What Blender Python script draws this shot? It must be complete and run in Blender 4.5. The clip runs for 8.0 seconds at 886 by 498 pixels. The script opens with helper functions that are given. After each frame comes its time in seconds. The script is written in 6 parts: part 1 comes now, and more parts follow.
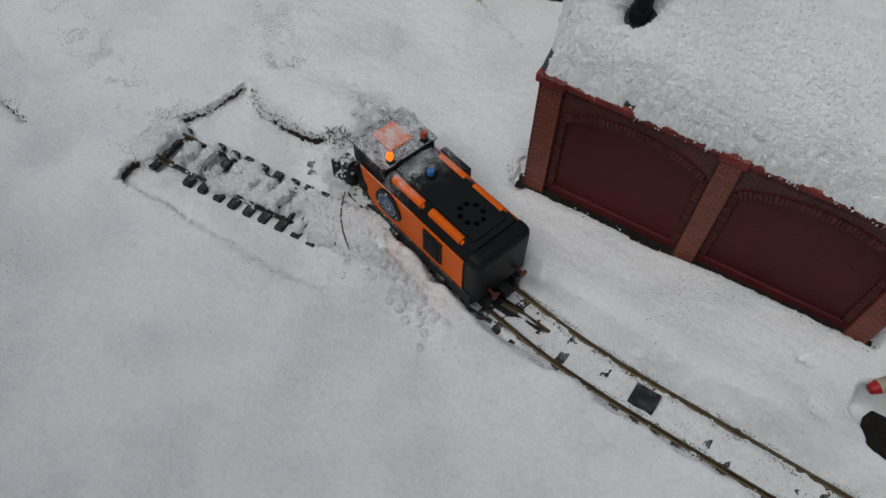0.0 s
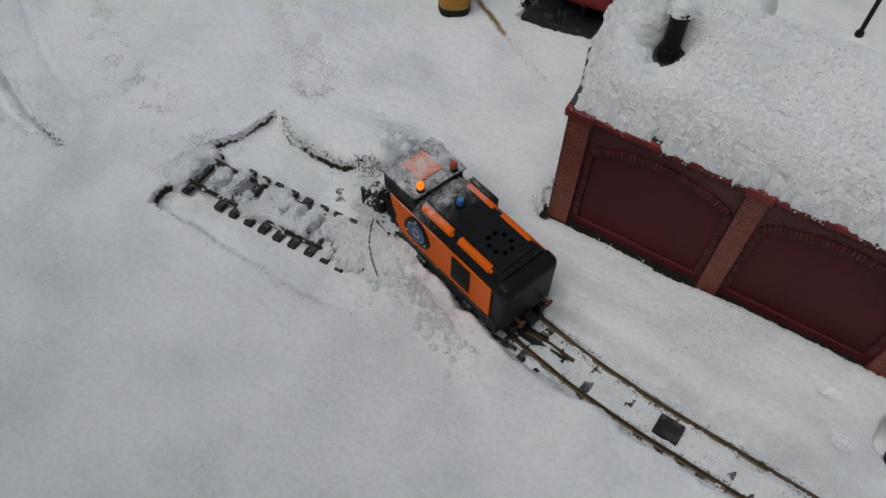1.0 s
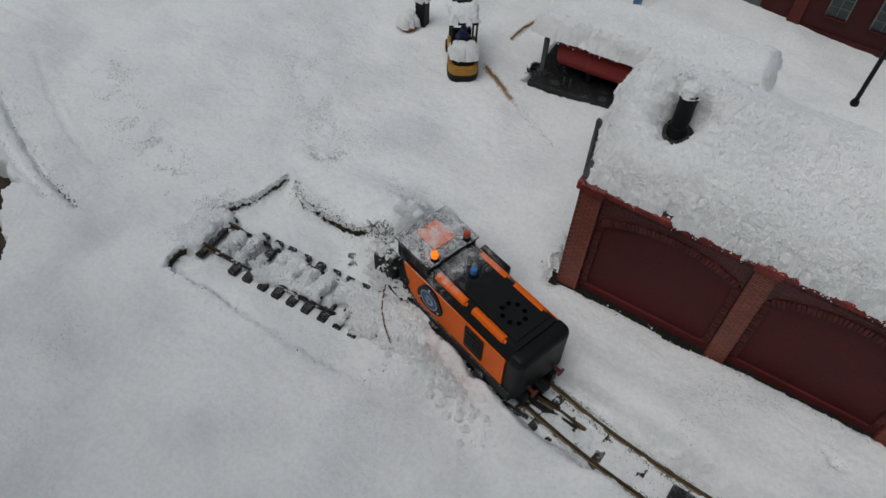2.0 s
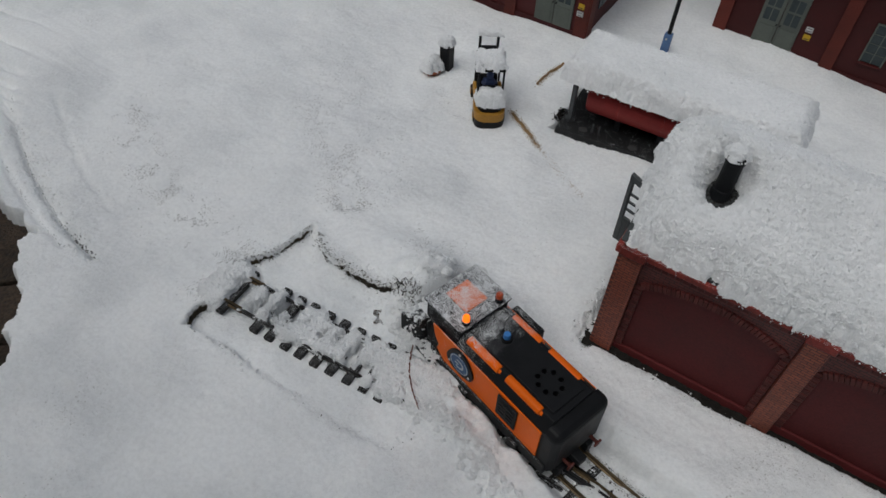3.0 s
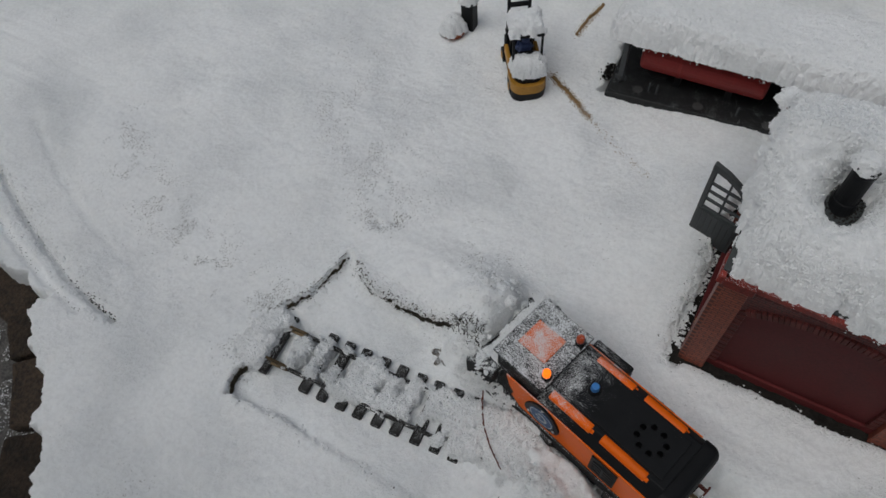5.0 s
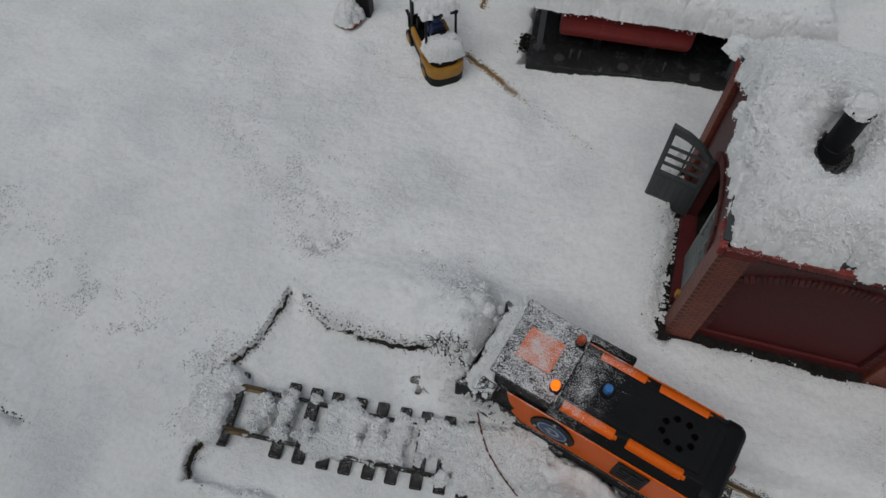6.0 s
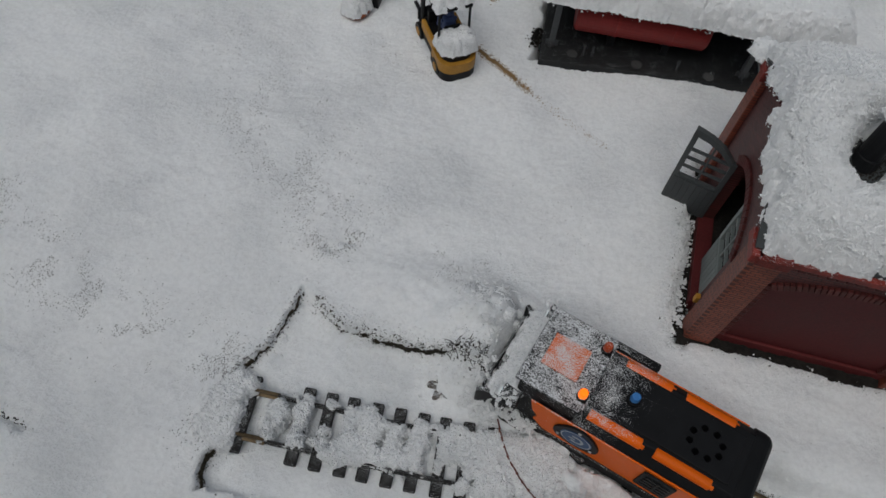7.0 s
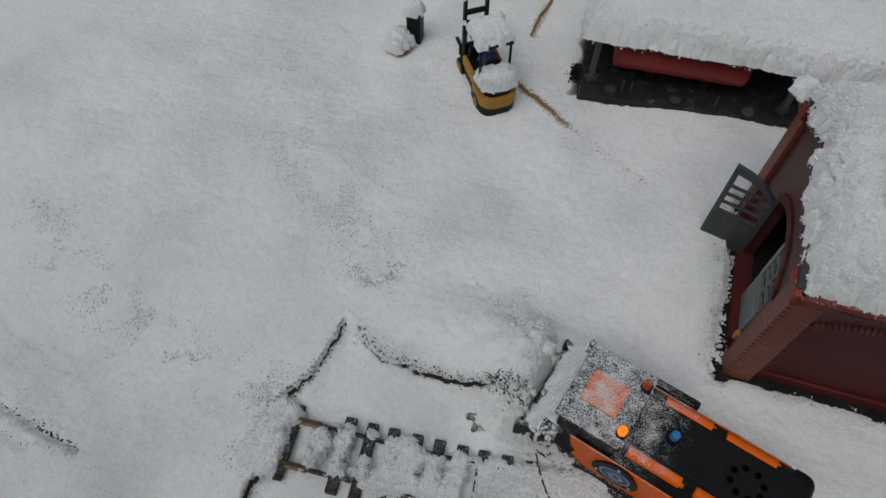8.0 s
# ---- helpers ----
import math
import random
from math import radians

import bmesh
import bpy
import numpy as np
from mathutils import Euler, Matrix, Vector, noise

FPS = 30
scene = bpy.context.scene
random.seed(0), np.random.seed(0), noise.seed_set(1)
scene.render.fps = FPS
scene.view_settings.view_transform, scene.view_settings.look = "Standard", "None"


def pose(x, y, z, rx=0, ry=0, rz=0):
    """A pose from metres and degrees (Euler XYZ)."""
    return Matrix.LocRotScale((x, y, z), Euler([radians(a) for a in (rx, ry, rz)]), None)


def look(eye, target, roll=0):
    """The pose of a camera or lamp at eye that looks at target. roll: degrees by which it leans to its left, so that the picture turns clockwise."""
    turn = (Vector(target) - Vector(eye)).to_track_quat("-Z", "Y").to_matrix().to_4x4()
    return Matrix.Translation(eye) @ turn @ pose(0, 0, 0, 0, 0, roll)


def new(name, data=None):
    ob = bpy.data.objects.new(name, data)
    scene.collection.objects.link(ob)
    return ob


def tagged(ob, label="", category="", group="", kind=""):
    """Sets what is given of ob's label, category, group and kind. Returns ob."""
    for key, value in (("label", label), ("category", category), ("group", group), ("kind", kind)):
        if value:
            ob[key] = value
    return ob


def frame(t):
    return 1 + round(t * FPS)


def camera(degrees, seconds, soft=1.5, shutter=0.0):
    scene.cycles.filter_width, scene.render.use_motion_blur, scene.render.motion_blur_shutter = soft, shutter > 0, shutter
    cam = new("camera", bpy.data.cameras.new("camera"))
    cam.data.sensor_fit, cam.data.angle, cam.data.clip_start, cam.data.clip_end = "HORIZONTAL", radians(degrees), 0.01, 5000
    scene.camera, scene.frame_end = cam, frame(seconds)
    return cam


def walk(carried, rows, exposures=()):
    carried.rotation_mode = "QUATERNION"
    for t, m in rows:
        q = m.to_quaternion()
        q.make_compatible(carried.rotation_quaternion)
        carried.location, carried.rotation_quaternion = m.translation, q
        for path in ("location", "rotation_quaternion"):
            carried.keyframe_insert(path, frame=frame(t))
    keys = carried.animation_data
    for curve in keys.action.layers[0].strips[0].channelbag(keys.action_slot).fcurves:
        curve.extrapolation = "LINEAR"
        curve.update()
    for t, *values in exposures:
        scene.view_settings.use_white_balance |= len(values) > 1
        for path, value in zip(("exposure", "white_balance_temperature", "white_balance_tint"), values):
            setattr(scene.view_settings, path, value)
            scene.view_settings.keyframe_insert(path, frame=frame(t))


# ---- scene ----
cam = camera(63.6, 8.0)
PATH = [
    (0, (0.22, -0.587, 0.766), (-0.344, 0.361, -0.902), 1.2),
    (0.5, (0.211, -0.598, 0.771), (-0.383, 0.377, -0.87), 1.4),
    (1, (0.198, -0.607, 0.781), (-0.406, 0.382, -0.848), 1.7),
    (1.5, (0.18, -0.606, 0.797), (-0.444, 0.423, -0.8), 2.4),
    (2.8, (0.119, -0.587, 0.827), (-0.512, 0.533, -0.705), 3.5),
    (3, (0.104, -0.571, 0.816), (-0.57, 0.533, -0.71), 2.7),
    (3.5, (0.074, -0.516, 0.807), (-0.633, 0.53, -0.743), 1.7),
    (4, (0.043, -0.455, 0.809), (-0.651, 0.527, -0.789), -0.2),
    (4.5, (0.003, -0.432, 0.818), (-0.664, 0.419, -0.864), -3.5),
    (4.7, (-0.017, -0.422, 0.827), (-0.662, 0.409, -0.874), -5.1),
    (5.8, (-0.142, -0.397, 0.764), (-0.457, 0.581, -0.952), -1.2),
    (6, (-0.167, -0.38, 0.759), (-0.424, 0.575, -0.979), 0.4),
    (6.5, (-0.202, -0.369, 0.748), (-0.381, 0.572, -1.008), 4.2),
    (7, (-0.219, -0.369, 0.75), (-0.4, 0.572, -1.006), 4.6),
    (7.5, (-0.236, -0.371, 0.759), (-0.448, 0.581, -0.987), 4.0),
    (8, (-0.23, -0.368, 0.769), (-0.511, 0.6, -0.959), 0.7),
]
walk(cam, [(t, look(eye, target, roll)) for t, eye, target, roll in PATH], exposures=[(0.0, -0.20, 6500, 7), (3.0, -0.22, 6500, 7), (4.7, -0.29, 6500, 7), (6.0, -0.38, 6500, 7), (8.0, -0.35, 6500, 7)])

# ---- daylight under a closed snow sky ----
SUN_UP, SUN_ROUND = 66.0, 200.0
world = bpy.data.worlds.new("sky")
scene.world = world
world.use_nodes = True
wn = world.node_tree.nodes
wl = world.node_tree.links
sky = wn.new("ShaderNodeTexSky")
sky.sky_type, sky.sun_disc = "NISHITA", False
sky.sun_elevation, sky.sun_rotation = radians(SUN_UP), radians(SUN_ROUND)
sky.air_density, sky.dust_density = 1.0, 4.0
grey = wn.new("ShaderNodeHueSaturation")
grey.inputs["Saturation"].default_value = 0.60
wl.new(sky.outputs["Color"], grey.inputs["Color"])
wl.new(grey.outputs["Color"], wn["Background"].inputs["Color"])
wn["Background"].inputs["Strength"].default_value = 0.064
sun = new("sun", bpy.data.lights.new("sun", "SUN"))
sun.data.energy, sun.data.angle, sun.data.color = 1.0, radians(50), (0.985, 1.0, 1.01)
sun.matrix_world = look((math.sin(radians(SUN_ROUND)), math.cos(radians(SUN_ROUND)), math.tan(radians(SUN_UP))), (0, 0, 0))

# ---- materials ----
def material(name, colour, rough=0.6, metal=0.0, vary=0.25, grain=300.0, blotch=25.0, bump=0.3, depth=0.0006, second=None, dust=None, emit=0.0, spec=0.25):
    """A procedural surface: two scales of colour variation, fine relief, and fallen snow crystals where dust = (x start, x end, amount)."""
    m = bpy.data.materials.new(name)
    m.use_nodes = True
    n, l = m.node_tree.nodes, m.node_tree.links
    b = n["Principled BSDF"]
    b.inputs["Metallic"].default_value = metal
    b.inputs["Specular IOR Level"].default_value = spec
    co = n.new("ShaderNodeTexCoord")
    fine, wide = n.new("ShaderNodeTexNoise"), n.new("ShaderNodeTexNoise")
    for node, size, detail in ((fine, grain, 4.0), (wide, blotch, 3.0)):
        node.inputs["Scale"].default_value, node.inputs["Detail"].default_value = size, detail
        l.new(co.outputs["Object"], node.inputs["Vector"])
    add = n.new("ShaderNodeMath")
    add.operation = "ADD"
    l.new(fine.outputs["Fac"], add.inputs[0])
    l.new(wide.outputs["Fac"], add.inputs[1])
    ramp = n.new("ShaderNodeMapRange")
    ramp.inputs["From Min"].default_value, ramp.inputs["From Max"].default_value = 0.7, 1.3
    l.new(add.outputs[0], ramp.inputs["Value"])
    mix = n.new("ShaderNodeMix")
    mix.data_type = "RGBA"
    other = second or tuple(c * (1.0 - vary) for c in colour)
    mix.inputs["A"].default_value, mix.inputs["B"].default_value = (*other, 1), (*colour, 1)
    l.new(ramp.outputs["Result"], mix.inputs["Factor"])
    out = mix.outputs["Result"]
    info = n.new("ShaderNodeObjectInfo")
    tone = n.new("ShaderNodeMapRange")
    tone.inputs["To Min"].default_value, tone.inputs["To Max"].default_value = 1.0 - vary * 0.6, 1.0 + vary * 0.6
    l.new(info.outputs["Random"], tone.inputs["Value"])
    hsv = n.new("ShaderNodeHueSaturation")
    l.new(out, hsv.inputs["Color"])
    l.new(tone.outputs["Result"], hsv.inputs["Value"])
    out = hsv.outputs["Color"]
    r = n.new("ShaderNodeMapRange")
    r.inputs["To Min"].default_value, r.inputs["To Max"].default_value = max(0.05, rough - 0.12), min(1.0, rough + 0.12)
    l.new(wide.outputs["Fac"], r.inputs["Value"])
    rough_out = r.outputs["Result"]
    bp = n.new("ShaderNodeBump")
    bp.inputs["Strength"].default_value, bp.inputs["Distance"].default_value = bump, depth
    height = fine.outputs["Fac"]
    if dust:
        x0, x1, much = dust
        sep, geo, nz = n.new("ShaderNodeSeparateXYZ"), n.new("ShaderNodeNewGeometry"), n.new("ShaderNodeSeparateXYZ")
        l.new(co.outputs["Object"], sep.inputs[0])
        l.new(geo.outputs["Normal"], nz.inputs[0])
        along = n.new("ShaderNodeMapRange")
        along.inputs["From Min"].default_value, along.inputs["From Max"].default_value = x0, x1
        along.inputs["To Min"].default_value, along.inputs["To Max"].default_value = -0.22, much
        l.new(sep.outputs["X"], along.inputs["Value"])
        up = n.new("ShaderNodeMapRange")
        up.inputs["From Min"].default_value, up.inputs["From Max"].default_value = -0.2, 0.8
        up.inputs["To Min"].default_value, up.inputs["To Max"].default_value = -0.20, 0.0
        l.new(nz.outputs["Z"], up.inputs["Value"])
        flake = n.new("ShaderNodeTexNoise")
        flake.inputs["Scale"].default_value, flake.inputs["Detail"].default_value, flake.inputs["Roughness"].default_value = 950.0, 3.0, 0.75
        l.new(co.outputs["Object"], flake.inputs["Vector"])
        patch = n.new("ShaderNodeTexNoise")
        patch.inputs["Scale"].default_value = 70.0
        l.new(co.outputs["Object"], patch.inputs["Vector"])
        half = n.new("ShaderNodeMath")
        half.operation, half.inputs[1].default_value = "MULTIPLY_ADD", 0.28
        l.new(patch.outputs["Fac"], half.inputs[0])
        l.new(flake.outputs["Fac"], half.inputs[2])
        s1, s2 = n.new("ShaderNodeMath"), n.new("ShaderNodeMath")
        s1.operation = s2.operation = "ADD"
        l.new(half.outputs[0], s1.inputs[0])
        l.new(along.outputs["Result"], s1.inputs[1])
        l.new(s1.outputs[0], s2.inputs[0])
        l.new(up.outputs["Result"], s2.inputs[1])
        cut = n.new("ShaderNodeMapRange")
        cut.inputs["From Min"].default_value, cut.inputs["From Max"].default_value = 0.665, 0.735
        l.new(s2.outputs[0], cut.inputs["Value"])
        white = n.new("ShaderNodeMix")
        white.data_type = "RGBA"
        white.inputs["B"].default_value = (0.78, 0.80, 0.82, 1)
        l.new(cut.outputs["Result"], white.inputs["Factor"])
        l.new(out, white.inputs["A"])
        out = white.outputs["Result"]
        wet = n.new("ShaderNodeMix")
        wet.inputs["B"].default_value = 0.85
        l.new(cut.outputs["Result"], wet.inputs["Factor"])
        l.new(rough_out, wet.inputs["A"])
        rough_out = wet.outputs["Result"]
        tall = n.new("ShaderNodeMath")
        tall.operation, tall.inputs[1].default_value = "MULTIPLY_ADD", 2.0
        l.new(cut.outputs["Result"], tall.inputs[0])
        l.new(fine.outputs["Fac"], tall.inputs[2])
        height = tall.outputs[0]
    l.new(height, bp.inputs["Height"])
    l.new(bp.outputs["Normal"], b.inputs["Normal"])
    l.new(out, b.inputs["Base Color"])
    l.new(rough_out, b.inputs["Roughness"])
    if emit:
        b.inputs["Emission Color"].default_value, b.inputs["Emission Strength"].default_value = (*colour, 1), emit
    return m


def snow_material(name, specks=0.0, soft=0.0):
    m = bpy.data.materials.new(name)
    m.use_nodes = True
    n, l = m.node_tree.nodes, m.node_tree.links
    b = n["Principled BSDF"]
    b.inputs["Roughness"].default_value = 0.95
    b.inputs["Subsurface Weight"].default_value = soft
    b.inputs["Subsurface Radius"].default_value = (1.0, 1.05, 1.1)
    b.inputs["Subsurface Scale"].default_value = 0.003
    b.inputs["Specular IOR Level"].default_value = 0.05
    co = n.new("ShaderNodeTexCoord")
    def noise_at(size, detail, rough=0.5):
        t = n.new("ShaderNodeTexNoise")
        t.inputs["Scale"].default_value, t.inputs["Detail"].default_value, t.inputs["Roughness"].default_value = size, detail, rough
        l.new(co.outputs["Object"], t.inputs["Vector"])
        return t
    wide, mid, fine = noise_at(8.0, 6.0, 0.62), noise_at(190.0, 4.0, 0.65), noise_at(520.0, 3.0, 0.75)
    turn = n.new("ShaderNodeMapping")
    turn.inputs["Rotation"].default_value, turn.inputs["Scale"].default_value = (0, 0, radians(28)), (0.22, 1.0, 1.0)
    l.new(co.outputs["Object"], turn.inputs["Vector"])
    streak = noise_at(26.0, 5.0, 0.65)
    l.new(turn.outputs["Vector"], streak.inputs["Vector"])
    both = n.new("ShaderNodeMix")
    both.inputs["Factor"].default_value = 0.25
    l.new(wide.outputs["Fac"], both.inputs["A"])
    l.new(streak.outputs["Fac"], both.inputs["B"])
    # shading of the drifts put into the colour as soft mottling and streaks
    mottled = n.new("ShaderNodeMapRange")
    mottled.inputs["From Min"].default_value, mottled.inputs["From Max"].default_value = 0.36, 0.54
    l.new(both.outputs["Result"], mottled.inputs["Value"])
    mix = n.new("ShaderNodeMix")
    mix.data_type = "RGBA"
    mix.inputs["A"].default_value, mix.inputs["B"].default_value = (0.835, 0.855, 0.87, 1) if soft else (0.83, 0.845, 0.855, 1), (0.92, 0.935, 0.945, 1) if soft else (0.92, 0.93, 0.94, 1)
    l.new(mottled.outputs["Result"], mix.inputs["Factor"])
    # shade in the pores between the crystals, put into the colour
    pore_shade = n.new("ShaderNodeMapRange")
    pore_shade.inputs["From Min"].default_value, pore_shade.inputs["From Max"].default_value = 0.34, 0.60
    pore_shade.inputs["To Min"].default_value, pore_shade.inputs["To Max"].default_value = 0.92, 1.0
    l.new(mid.outputs["Fac"], pore_shade.inputs["Value"])
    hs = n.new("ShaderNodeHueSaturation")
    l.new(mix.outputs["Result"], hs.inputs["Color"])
    l.new(pore_shade.outputs["Result"], hs.inputs["Value"])
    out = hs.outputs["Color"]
    if specks:
        zone, dot = noise_at(5.5, 3.0), noise_at(330.0, 2.0, 0.6)
        z = n.new("ShaderNodeMapRange")
        z.inputs["From Min"].default_value, z.inputs["From Max"].default_value = 0.5, 0.75
        z.inputs["To Min"].default_value, z.inputs["To Max"].default_value = 0.0, specks
        l.new(zone.outputs["Fac"], z.inputs["Value"])
        su = n.new("ShaderNodeMath")
        su.operation = "ADD"
        l.new(z.outputs["Result"], su.inputs[0])
        l.new(dot.outputs["Fac"], su.inputs[1])
        c = n.new("ShaderNodeMapRange")
        c.inputs["From Min"].default_value, c.inputs["From Max"].default_value = 0.76, 0.86
        c.inputs["To Max"].default_value = 0.5
        l.new(su.outputs[0], c.inputs["Value"])
        dk = n.new("ShaderNodeMix")
        dk.data_type = "RGBA"
        dk.inputs["B"].default_value = (0.16, 0.14, 0.12, 1)
        l.new(c.outputs["Result"], dk.inputs["Factor"])
        l.new(out, dk.inputs["A"])
        out = dk.outputs["Result"]
    l.new(out, b.inputs["Base Color"])
    su2 = n.new("ShaderNodeMath")
    su2.operation, su2.inputs[1].default_value = "MULTIPLY_ADD", 0.45
    l.new(fine.outputs["Fac"], su2.inputs[0])
    l.new(mid.outputs["Fac"], su2.inputs[2])
    bp = n.new("ShaderNodeBump")
    bp.inputs["Strength"].default_value, bp.inputs["Distance"].default_value = 0.9, 0.0030 if soft else 0.0022
    if soft:
        calm = n.new("ShaderNodeMapRange")
        calm.inputs["From Min"].default_value, calm.inputs["From Max"].default_value = 0.36, 0.66
        calm.inputs["To Min"].default_value, calm.inputs["To Max"].default_value = 0.95, 0.20
        l.new(wide.outputs["Fac"], calm.inputs["Value"])
        l.new(calm.outputs["Result"], bp.inputs["Strength"])
    l.new(su2.outputs[0], bp.inputs["Height"])
    l.new(bp.outputs["Normal"], b.inputs["Normal"])
    return m


def brick_material(name, colour, dark, mortar, wide=0.0115, tall=0.0042, axis="XZ"):
    """Moulded brick courses on the walls of the model buildings."""
    m = bpy.data.materials.new(name)
    m.use_nodes = True
    n, l = m.node_tree.nodes, m.node_tree.links
    b = n["Principled BSDF"]
    co, sep, com = n.new("ShaderNodeTexCoord"), n.new("ShaderNodeSeparateXYZ"), n.new("ShaderNodeCombineXYZ")
    l.new(co.outputs["Object"], sep.inputs[0])
    l.new(sep.outputs[axis[0]], com.inputs["X"])
    l.new(sep.outputs[axis[1]], com.inputs["Y"])
    br = n.new("ShaderNodeTexBrick")
    br.inputs["Scale"].default_value = 1.0
    br.inputs["Brick Width"].default_value, br.inputs["Row Height"].default_value = wide, tall
    br.inputs["Mortar Size"].default_value, br.inputs["Mortar Smooth"].default_value = 0.00062, 0.25
    br.inputs["Color1"].default_value, br.inputs["Color2"].default_value, br.inputs["Mortar"].default_value = (*colour, 1), (*dark, 1), (*mortar, 1)
    l.new(com.outputs[0], br.inputs["Vector"])
    stain = n.new("ShaderNodeTexNoise")
    stain.inputs["Scale"].default_value, stain.inputs["Detail"].default_value = 30.0, 5.0
    l.new(co.outputs["Object"], stain.inputs["Vector"])
    rng = n.new("ShaderNodeMapRange")
    rng.inputs["To Min"].default_value, rng.inputs["To Max"].default_value = 0.72, 1.25
    l.new(stain.outputs["Fac"], rng.inputs["Value"])
    hsv = n.new("ShaderNodeHueSaturation")
    l.new(br.outputs["Color"], hsv.inputs["Color"])
    l.new(rng.outputs["Result"], hsv.inputs["Value"])
    l.new(hsv.outputs["Color"], b.inputs["Base Color"])
    b.inputs["Roughness"].default_value = 0.55
    bp = n.new("ShaderNodeBump")
    bp.inputs["Strength"].default_value, bp.inputs["Distance"].default_value, bp.invert = 0.8, 0.0008, True
    l.new(br.outputs["Fac"], bp.inputs["Height"])
    l.new(bp.outputs["Normal"], b.inputs["Normal"])
    return m


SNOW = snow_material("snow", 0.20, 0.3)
SNOW_CLEAN = snow_material("clean_snow")
RED_WALL = material("red_plaster", (0.115, 0.019, 0.020), 0.62, vary=0.34, grain=420, blotch=17, bump=0.25)
FROSTED = material("frosted_black_plastic", (0.014, 0.0145, 0.016), 0.5, vary=0.3, grain=700, blotch=40, bump=0.4, dust=(-3.0, -2.9, -0.08))
RED_BRICK = brick_material("red_brick_wall", (0.135, 0.030, 0.026), (0.095, 0.022, 0.020), (0.035, 0.011, 0.010))
RED_BRICK_SIDE = brick_material("red_brick_gable", (0.135, 0.030, 0.026), (0.095, 0.022, 0.020), (0.035, 0.011, 0.010), axis="YZ")
PILASTER = brick_material("orange_brick", (0.30, 0.075, 0.040), (0.21, 0.050, 0.029), (0.085, 0.026, 0.018))
PILASTER_SIDE = brick_material("orange_brick_side", (0.30, 0.075, 0.040), (0.21, 0.050, 0.029), (0.085, 0.026, 0.018), axis="YZ")
BRICK = material("brick_face", (0.125, 0.030, 0.027), 0.6, vary=0.45, grain=600, blotch=60)
CORNICE = material("cornice_red", (0.27, 0.040, 0.030), 0.5, vary=0.45, grain=420, blotch=90, bump=0.6, second=(0.10, 0.020, 0.018), dust=(-3.0, -2.9, -0.055))
PLASTIC = material("black_plastic", (0.012, 0.0125, 0.014), 0.45, vary=0.3, grain=700, blotch=40, bump=0.2, depth=0.0003, spec=0.15)
IRON = material("dark_iron", (0.018, 0.019, 0.021), 0.5, vary=0.35, grain=400, blotch=60)
GREYDOOR = material("grey_door", (0.075, 0.082, 0.085), 0.5, vary=0.2, grain=400, blotch=40)
HOUSE_DOOR = material("grey_green_house_door", (0.125, 0.140, 0.122), 0.5, vary=0.2, grain=400, blotch=40)
HOUSE_WALL = material("dark_red_house_wall", (0.080, 0.015, 0.015), 0.6, vary=0.35, grain=420, blotch=17)
HOUSE_PIER = material("red_house_pier", (0.15, 0.030, 0.021), 0.6, vary=0.4, grain=420, blotch=25)
PALEDOOR = material("pale_grey_door", (0.25, 0.28, 0.27), 0.5, vary=0.2, grain=400, blotch=40)
ROOFING = material("slate_roof", (0.045, 0.05, 0.052), 0.6, vary=0.3, grain=300, blotch=40)
BODY = material("loco_black", (0.012, 0.0125, 0.014), 0.5, vary=0.3, grain=800, blotch=50, bump=0.25, depth=0.0003, dust=(0.095, 0.15, 0.02), spec=0.12)
CAB = material("cab_black", (0.015, 0.0155, 0.017), 0.5, vary=0.3, grain=800, blotch=50, bump=0.25, depth=0.0003, dust=(-0.2, 0.19, 0.075), spec=0.12)
CAKED = material("snow_caked_black", (0.022, 0.023, 0.024), 0.6, vary=0.3, grain=500, blotch=60, bump=0.5, depth=0.001, dust=(-0.3, 0.24, 0.02))
ORANGE = material("orange_paint", (0.90, 0.150, 0.005), 0.38, vary=0.12, grain=500, blotch=30, bump=0.1, depth=0.0002, dust=(0.09, 0.13, 0.015), spec=0.15)
ORANGE_ROOF = material("snowy_orange_panel", (0.85, 0.17, 0.03), 0.5, vary=0.15, grain=500, blotch=40, dust=(-0.4, 0.19, 0.05))
BEACON_LIT = material("lit_amber_beacon", (1.0, 0.17, 0.006), 0.3, vary=0.05, emit=1.4)
BEACON_OFF = material("amber_beacon", (0.55, 0.09, 0.03), 0.3, vary=0.2, dust=(-0.4, 0.19, 0.0))
BLUE_KNOB = material("blue_plastic", (0.06, 0.22, 0.55), 0.35, vary=0.25, grain=500, blotch=150)
BADGE_BLUE = material("badge_blue", (0.035, 0.11, 0.26), 0.4, vary=0.25, grain=500, blotch=60)
BADGE_WHITE = material("badge_white", (0.45, 0.52, 0.58), 0.4, vary=0.15)
STEEL = material("bright_screw", (0.6, 0.6, 0.6), 0.3, 1.0, vary=0.2)
LAMP_GLASS = material("lit_headlamp", (0.85, 0.95, 1.0), 0.2, vary=0.02, emit=0.6)
BRASS_RAIL = material("weathered_brass_rail", (0.15, 0.108, 0.062), 0.42, 0.65, vary=0.55, grain=260, blotch=70)
RUSTY = material("rusty_red_buffer", (0.16, 0.04, 0.03), 0.6, vary=0.4, grain=400)
TIE = material("black_tie", (0.022, 0.020, 0.019), 0.6, vary=0.4, grain=420, blotch=80, bump=0.5, dust=(-3.0, -2.9, -0.03))
SOIL = material("wet_soil", (0.024, 0.021, 0.018), 0.85, vary=0.6, grain=240, blotch=40, bump=1.0, depth=0.003)
